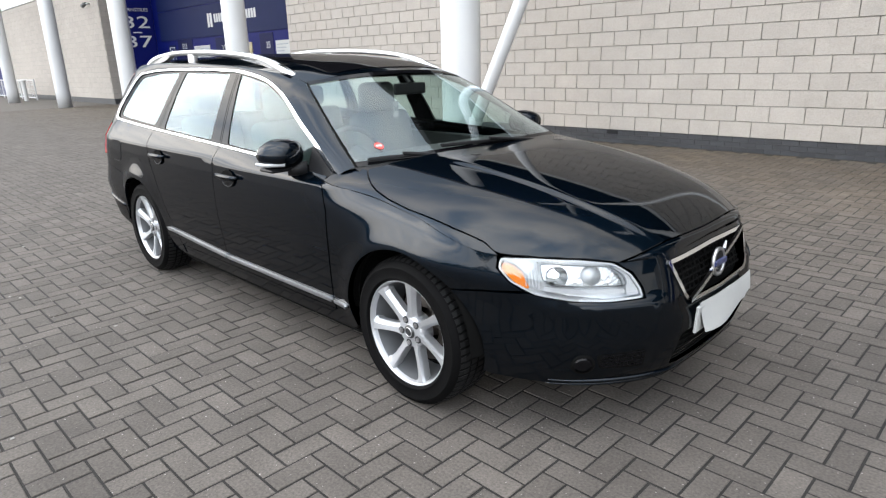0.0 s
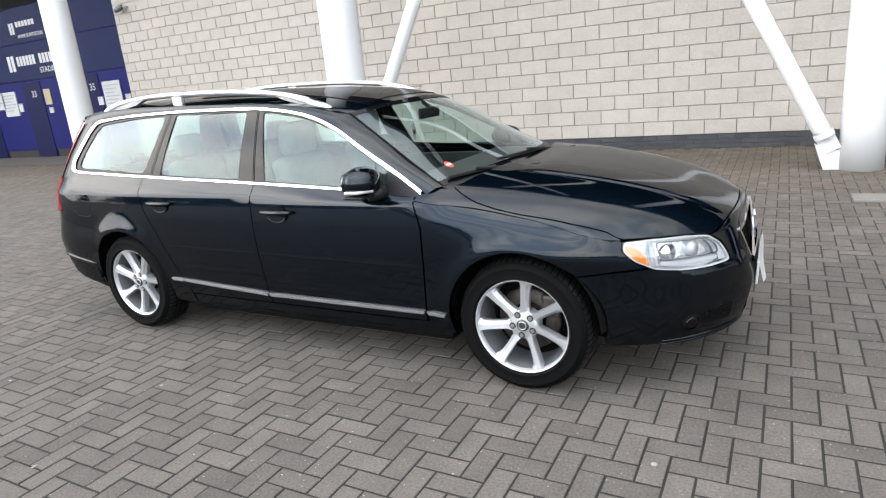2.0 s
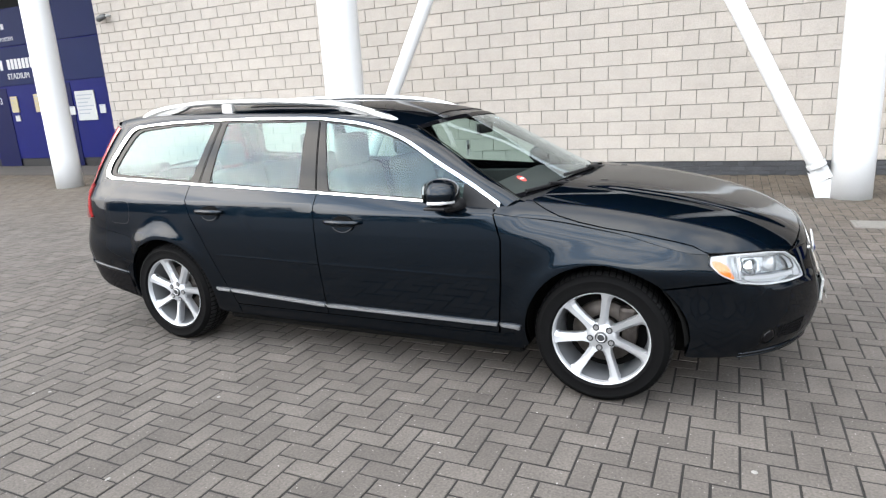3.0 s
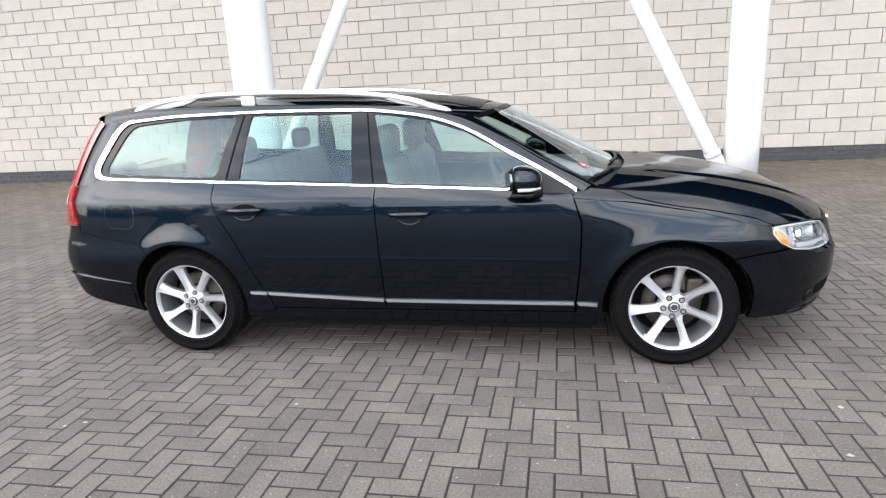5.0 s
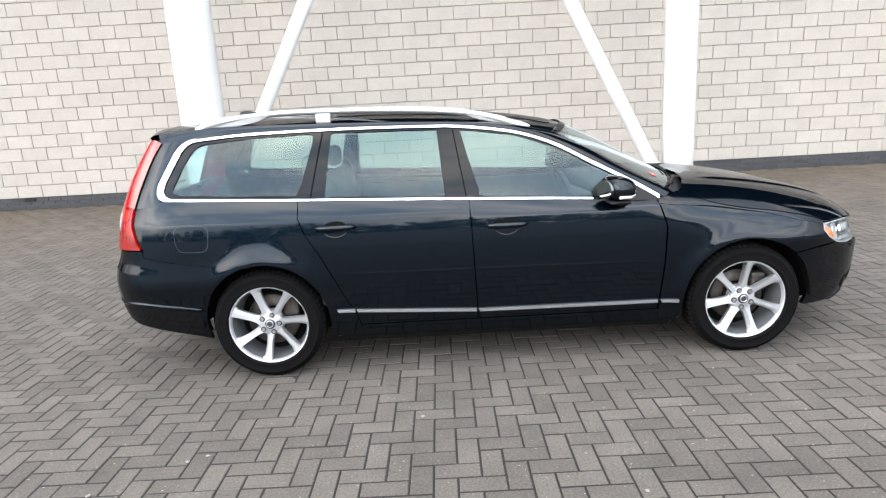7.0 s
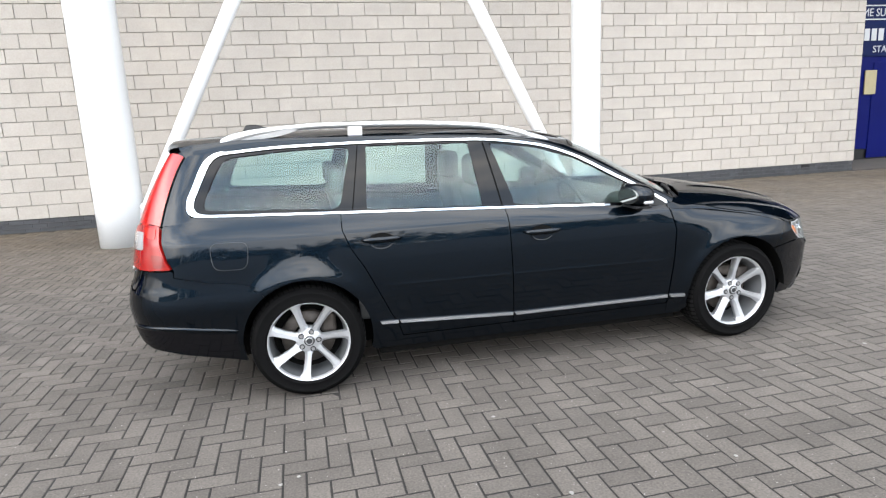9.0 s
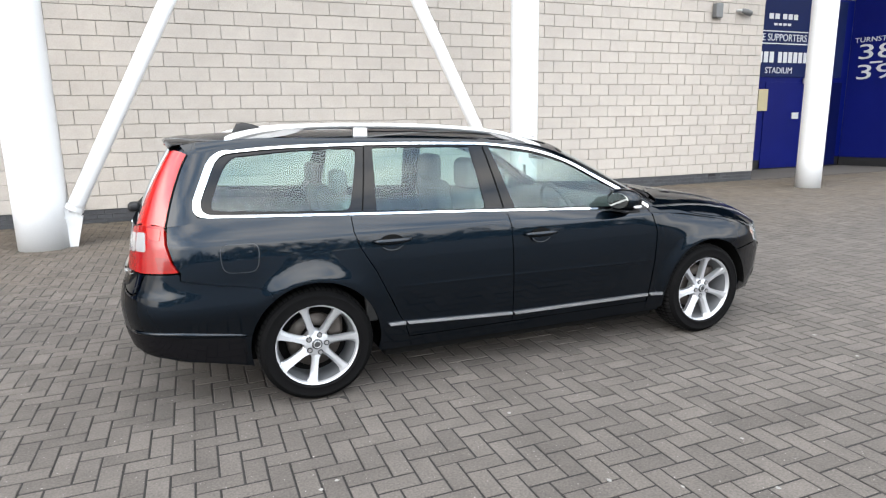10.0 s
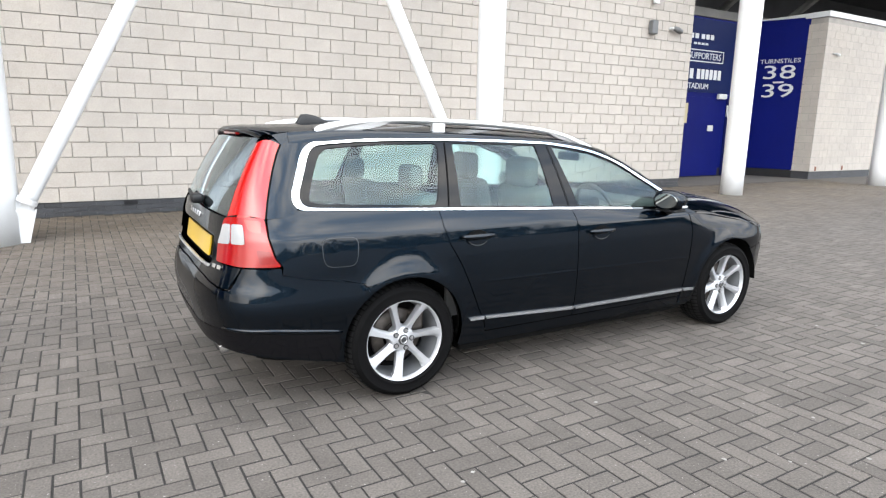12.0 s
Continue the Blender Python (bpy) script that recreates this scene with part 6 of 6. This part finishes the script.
# wheels
def wheel(x, sd, phase, bolts=0.3):
    c = Vector((x, 0, 0.328))
    wh = part("wheel", tube_bm([(x, sd * 0.70, 0.328), (x, sd * 0.72, 0.328)], 0.17, 24), M_DISC, car, "silver seven-spoke alloy wheel")

    def ring(name, prof, mat, seg=56, closed=False, parent=wh):
        vs, fs = [], []
        m = len(prof)
        for k in range(seg):
            a = 2 * math.pi * k / seg
            vs += [(x + r * math.sin(a), sd * y, 0.328 + r * math.cos(a)) for r, y in prof]
        for k in range(seg):
            n = (k + 1) % seg
            for i in range(m - 1):
                f = (k * m + i, k * m + i + 1, n * m + i + 1, n * m + i)
                fs.append(f if sd > 0 else f[::-1])
        me = mesh(name, vs, fs, mat, True)
        return part(name, me, None, parent)
    tyre = ring("tyre", [(0.212, 0.70), (0.25, 0.682), (0.300, 0.690), (0.322, 0.705), (0.3285, 0.735), (0.3285, 0.79), (0.3285, 0.845), (0.322, 0.880), (0.312, 0.896), (0.297, 0.9055), (0.294, 0.909), (0.291, 0.9075), (0.27, 0.910), (0.250, 0.9055), (0.247, 0.908), (0.244, 0.904), (0.232, 0.893), (0.225, 0.880)], M_RUBBER)
    # shoulder blocks and ribs of the tread
    vs, fs = [], []
    for k in range(64):
        a0 = 2 * math.pi * k / 64
        for prof in (((0.708, 0.3285), (0.748, 0.3315)), ((0.757, 0.3315), (0.790, 0.3318)), ((0.799, 0.3318), (0.832, 0.3315)), ((0.841, 0.3308), (0.868, 0.3278), (0.887, 0.3205))):
            b = len(vs)
            m = len(prof)
            for aa, lift_ in ((a0, -0.006), (a0 + 0.006, 0.0), (a0 + 0.070, 0.0), (a0 + 0.076, -0.006)):
                for q, (yy, rr_) in enumerate(prof):
                    an = aa + (yy - 0.79) * 0.35
                    vs.append((x + (rr_ + lift_) * math.sin(an), sd * yy, 0.328 + (rr_ + lift_) * math.cos(an)))
            for p in range(3):
                for q in range(m - 1):
                    f = (b + p * m + q, b + p * m + q + 1, b + (p + 1) * m + q + 1, b + (p + 1) * m + q)
                    fs.append(f if sd > 0 else f[::-1])
    part("tread", mesh("tread", vs, fs, M_TREAD), None, wh)["kind"] = "stuff"
    ring("rim_lip", [(0.2375, 0.886), (0.238, 0.893), (0.235, 0.896), (0.230, 0.894), (0.226, 0.884), (0.222, 0.872)], M_ALLOY)
    ring("rim_barrel", [(0.222, 0.872), (0.210, 0.82), (0.205, 0.72)], M_BARREL)
    ring("hub", [(0.030, 0.869), (0.036, 0.866), (0.060, 0.866), (0.070, 0.862), (0.076, 0.850), (0.076, 0.80)], M_ALLOY, 40)
    ring("hub_cap", [(0.0, 0.876), (0.022, 0.876), (0.029, 0.873), (0.032, 0.866)], M_CAP, 28)
    ring("hub_emblem", [(0.017, 0.8765), (0.018, 0.8785), (0.021, 0.8785), (0.022, 0.8765)], M_BOLT, 24)
    ring("brake_disc", [(0.085, 0.775), (0.155, 0.778), (0.158, 0.77), (0.158, 0.75)], M_DISC, 40)
    ring("wheel_back", [(0.06, 0.735), (0.205, 0.725)], M_LINER, 32)
    part("caliper", box_bm((x + 0.07, min(sd * 0.75, sd * 0.81), 0.328 + 0.02), (x + 0.165, max(sd * 0.75, sd * 0.81), 0.328 + 0.14), 0.02), M_DISC, wh)
    for k in range(5):
        a = bolts + 2 * math.pi * k / 5
        p = Vector((x + 0.054 * math.sin(a), 0, 0.328 + 0.054 * math.cos(a)))
        part("wheel_bolt", tube_bm([p + Vector((0, sd * 0.855, 0)), p + Vector((0, sd * 0.871, 0))], 0.0105, 6), M_BOLT, wh)
        # dark disc proud of the hub, coloured as the shade round a sunk bolt
        part("bolt_recess", tube_bm([p + Vector((0, sd * 0.850, 0)), p + Vector((0, sd * 0.8675, 0))], 0.0165, 14), M_CAP, wh)
    # one twisted spoke, then its turns
    vs, fs = [], []
    stations = [(0.050, 0.0, 0.056, 0.866), (0.072, 0.0, 0.056, 0.867), (0.090, -0.001, 0.040, 0.869), (0.13, -0.005, 0.038, 0.873), (0.175, -0.012, 0.042, 0.880), (0.205, -0.022, 0.048, 0.885), (0.222, -0.040, 0.066, 0.888), (0.229, -0.06, 0.092, 0.889)]
    for r, sw, w, y in stations:
        for off, dy in ((-0.5, -0.012), (-0.42, 0.0), (0.14, -0.003), (0.5, -0.021)):
            a = -sw + off * w / r
            vs.append((r * math.sin(a), y + dy, r * math.cos(a)))
        for off in (0.5, -0.5):
            a = -sw + off * w * 0.9 / r
            vs.append((r * math.sin(a), y - 0.05, r * math.cos(a)))
    for i in range(len(stations) - 1):
        for q in range(6):
            f = (i * 6 + q, i * 6 + (q + 1) % 6, (i + 1) * 6 + (q + 1) % 6, (i + 1) * 6 + q)
            fs.append(f)
    for k in range(7):
        a = phase + 2 * math.pi * k / 7
        ca, sa = math.cos(a), math.sin(a)
        # the swirl keeps its sense as seen from outside
        mir = -sd
        pts = [(x + mir * (vx * ca + vz * sa), sd * vy, 0.328 + (-vx * sa + vz * ca)) for vx, vy, vz in vs]
        bm = bmesh.new()
        bv = [bm.verts.new(p) for p in pts]
        for f in fs:
            bm.faces.new([bv[i] for i in f])
        bmesh.ops.recalc_face_normals(bm, faces=bm.faces)
        part("spoke", bm, M_ALLOY, wh)
    return wh


wheel(AXLE, -1, radians(6), radians(-27))
wheel(-AXLE, -1, radians(-18), radians(17))
wheel(AXLE, 1, radians(5))
wheel(-AXLE, 1, radians(20))


# cabin
def cushion(name, lo, hi, bevel, parent, mat=M_SEAT, tilt=0.0, pivot=None):
    bm = box_bm(lo, hi, bevel, 4)
    if tilt:
        bmesh.ops.rotate(bm, cent=pivot or lo, matrix=Matrix.Rotation(radians(tilt), 3, "Y"), verts=bm.verts)
    return part(name, bm, mat, parent, smooth=True)


def seat(x, y, w=0.54):
    s = part("front_seat", box_bm((x - 0.28, y - w / 2, 0.40), (x + 0.24, y + w / 2, 0.50), 0.02), M_CABIN, car, "pale grey leather seat with headrest")
    cushion("seat_cushion", (x - 0.26, y - w / 2, 0.48), (x + 0.27, y + w / 2, 0.62), 0.05, s)
    cushion("backrest", (x - 0.30, y - w / 2 + 0.02, 0.56), (x - 0.16, y + w / 2 - 0.02, 1.13), 0.06, s, tilt=-13, pivot=(x - 0.23, y, 0.58))
    cushion("headrest", (x - 0.42, y - 0.14, 1.11), (x - 0.30, y + 0.14, 1.315), 0.05, s)
    for q in (-0.05, 0.05):
        part("headrest_post", tube_bm([(x - 0.37, y + q, 1.08), (x - 0.365, y + q, 1.18)], 0.007, 6), M_CHROME, s)


seat(0.12, -0.37)
seat(0.12, 0.37)
rs = part("rear_bench", box_bm((-1.05, -0.66, 0.42), (-0.5, 0.66, 0.52), 0.02), M_CABIN, car, "pale grey leather rear bench")
cushion("seat_cushion", (-1.02, -0.66, 0.50), (-0.48, 0.66, 0.63), 0.05, rs)
for y0, y1 in ((-0.66, -0.24), (-0.22, 0.20), (0.22, 0.66)):
    cushion("backrest", (-1.08, y0, 0.58), (-0.95, y1, 1.13), 0.05, rs, tilt=-12, pivot=(-1.0, 0, 0.6))
    if y0 != -0.22:
        cushion("headrest", (-1.20, (y0 + y1) / 2 - 0.105, 1.13), (-1.11, (y0 + y1) / 2 + 0.105, 1.28), 0.04, rs)
part("load_floor", box_bm((-2.15, -0.6, 0.60), (-1.12, 0.6, 0.66), 0.02), M_CABIN, car)
cushion("dashboard", (0.62, -0.72, 0.78), (1.02, 0.72, 0.985), 0.06, car, M_CABIN)
cushion("console", (0.0, -0.12, 0.45), (0.75, 0.12, 0.68), 0.04, car, M_CABIN)
swc = Vector((0.48, -0.37, 0.93))
sw = part("steering_wheel", tube_bm([swc + 0.185 * Vector((0.42 * math.cos(a) * -1, math.sin(a), 0.9 * math.cos(a))) for a in [2 * math.pi * k / 32 for k in range(33)]], 0.016, 8, False), M_CABIN, car, smooth=True)
part("steering_hub", tube_bm([swc + Vector((-0.03, 0, 0.01)), swc + Vector((0.18, 0, -0.06))], [0.07, 0.05], 14), M_CABIN, sw)
part("steering_spoke", box_bm((swc.x - 0.01, swc.y - 0.18, swc.z - 0.02), (swc.x + 0.01, swc.y + 0.18, swc.z + 0.02), 0.006), M_CABIN, sw)
im = part("interior_mirror", box_bm((0.505, -0.12, 1.262), (0.530, 0.12, 1.327), 0.012), M_BLACK, car)
part("mirror_stem", tube_bm([(0.52, 0, 1.325), (0.475, 0, 1.365)], 0.012, 8), M_BLACK, im)
tag = part("hang_tag", box_bm((0.400, -0.034, 1.130), (0.402, 0.008, 1.222), 0.0006), M_PAPER, car, "white numbered card tag hanging under the mirror")
bars_text("37", 0.042, Matrix.Translation((0.4035, -0.013, 1.178)) @ pose(0, 0, 0, 90, 0, 90), M_BLACK, tag)
for sd in (-1, 1):
    part("door_card", box_bm((-1.1, sd * 0.80 - 0.015, 0.40), (0.88, sd * 0.80 + 0.015, 0.94), 0.01), M_CABIN, car)

# ---- masonry and paving pieces ----
rnd = random.Random(11)


JOINT = 0.0065


def block_mesh(length, seed, mat, height=0.215, rough=0.008):
    """One split-faced block: bevelled front with an uneven face, from its lower left corner."""
    r = random.Random(seed)
    nx = 4
    vs, fs = [], []
    e = 0.004
    us = [0.0] + [e + (length - 2 * e) * k / (nx - 1) for k in range(nx)] + [length]
    vz = [0.0, e, height * 0.5, height - e, height]
    for j, z in enumerate(vz):
        for i, x in enumerate(us):
            edge = i in (0, len(us) - 1) or j in (0, 4)
            y = 0.006 if edge else -0.006 - r.uniform(0, rough)
            vs.append((x, y, z))
    w = len(us)
    for j in range(4):
        for i in range(w - 1):
            fs.append((j * w + i, j * w + i + 1, (j + 1) * w + i + 1, (j + 1) * w + i))
    return mesh("block", vs, fs, mat)


def masonry(parent, x0, x1, zs, height, length, shifts, near, m_piece, m_rest, name, rough, origin):
    """Courses of blocks on a wall's front; those in the near stretch are objects of their own."""
    full = [block_mesh(length, k, m_piece, height, rough) for k in range(6)]
    vs, fs = [], []
    for k, z in enumerate(zs):
        start = x0 + ((shifts[k % 2] - x0) % (length + JOINT)) - (length + JOINT)
        x = start
        while x < x1:
            a, b = max(x + JOINT / 2, x0), min(x + length + JOINT / 2, x1)
            if b - a > 0.02:
                whole = b - a > length - 0.002
                if whole and near(a, z):
                    ob = new(name, full[rnd.randrange(6)])
                    ob.parent = parent
                    ob.location = (a, origin, z)
                else:
                    bl = full[rnd.randrange(6)] if whole else block_mesh(b - a, rnd.randrange(999), m_piece, height, rough)
                    base = len(vs)
                    vs += [(v.co.x + a, v.co.y + origin, v.co.z + z) for v in bl.vertices]
                    fs += [tuple(base + q for q in p.vertices) for p in bl.polygons]
            x += length + JOINT
    part(name + "_courses", mesh(name + "_courses", vs, fs, m_rest), None, parent)["kind"] = "stuff"


ZB = 0.265
masonry(wall, WX0, WX1, [ZB + 0.225 * k for k in range(int((WH - ZB) / 0.225))], 0.2185, 0.4495, (0.014, 0.238), lambda a, z: -5.2 < a < 4.4 and z < 3.0, M_BLOCK_P, M_BLOCK, "block", 0.006, 0.0)
masonry(wall, WX0, WX1, [0.04 + 0.075 * k for k in range(3)], 0.067, 0.2185, (0.0, 0.1125), lambda a, z: -4.5 < a < 5.5, M_BRICK_P, M_BRICK, "brick", 0.003, 0.008)
for x in (-2.22, 9.44, -8.0):
    part("air_brick", box_bm((x - 0.1, -0.012, 0.19), (x + 0.1, 0.01, 0.255), 0.004), M_BLACK, wall)


# herringbone paving
PA, PX, PY = 0.103, 0.28, -1.925


def paver_mesh(w, d, mat, tilt=0.0):
    g, e = 0.0050, 0.0030
    vs = []
    for ins, z in ((g, -0.02), (g, -0.0016), (g + e, 0.0)):
        vs += [(ins, ins, z), (w - ins, ins, z), (w - ins, d - ins, z), (ins, d - ins, z)]
    fs = [(8, 9, 10, 11)]
    for r in (0, 4):
        for k in range(4):
            fs.append((r + k, r + (k + 1) % 4, r + 4 + (k + 1) % 4, r + 4 + k))
    return mesh("paver", vs, fs, mat)


P_H, P_V = paver_mesh(2 * PA, PA, M_PAVER_P), paver_mesh(PA, 2 * PA, M_PAVER_P)
pv, pf = [], []
paving = tagged(empty("paving"), "herringbone paving of worn grey-brown concrete blocks", "paving", kind="structure")
bed = [(-27.0, -6.40, -0.0030), (16.9, -6.40, -0.0030), (16.9, 1.5, -0.0030), (-27.0, 1.5, -0.0030), (16.9, 7.1, 0.0470), (-27.0, 7.1, 0.0470)]
part("joint_bed", mesh("joint_bed", bed, [(0, 1, 2, 3), (3, 2, 4, 5)], M_JOINT), None, paving)
PSIGN = -1
for j in range(int((-6.5 - PY) / PA), int((7.08 - PY) / PA)):
    for i in range(int((-27 - PX) / PA), int((17 - PX) / PA)):
        q = (i - PSIGN * j) % 4
        x, y = PX + i * PA, PY + j * PA
        if q == 0:
            me, w, d = P_H, 2 * PA, PA
        elif q == (3 if PSIGN > 0 else 2):
            me, w, d = P_V, PA, 2 * PA
        else:
            continue
        if y + d > 7.09:
            continue
        dz = rnd.uniform(-0.0018, 0.0018)
        z = lift(y + d / 2) + dz
        tx, ty = rnd.uniform(-0.006, 0.006), rnd.uniform(-0.006, 0.006)
        if -1.6 < x < 1.6 and -2.75 < y < -0.95:
            ob = new("paver", me)
            ob.parent = paving
            ob.location = (x, y, z)
            ob.rotation_euler = (tx, ty, 0)
        else:
            b = len(pv)
            pv += [(v.co.x + x, v.co.y + y, v.co.z + z + tx * (v.co.y - d / 2) + ty * (v.co.x - w / 2)) for v in me.vertices]
            pf += [tuple(b + k for k in p.vertices) for p in me.polygons]
part("paver_field", mesh("paver_field", pv, pf, M_PAVER), None, paving)["kind"] = "stuff"

# trodden-in pale spots on the paving
sv, sf = [], []
for k in range(40):
    x, y = rnd.uniform(-4.5, 4.5), rnd.uniform(-4.2, -1.1)
    r = rnd.uniform(0.005, 0.013)
    b = len(sv)
    m = 8
    ring_ = [(x + r * rnd.uniform(0.7, 1.3) * math.cos(2 * math.pi * q / m), y + r * rnd.uniform(0.7, 1.3) * math.sin(2 * math.pi * q / m)) for q in range(m)]
    sv += [(p, q, 0.0025) for p, q in ring_] + [(x + (p - x) * 0.7, y + (q - y) * 0.7, 0.0048) for p, q in ring_]
    sf += [tuple(range(b + m, b + 2 * m))] + [(b + q, b + (q + 1) % m, b + m + (q + 1) % m, b + m + q) for q in range(m)]
tagged(new("gum_spots", mesh("gum_spots", sv, sf, M_SPOT)), "small pale trodden spots on the block paving", "spots", kind="stuff")
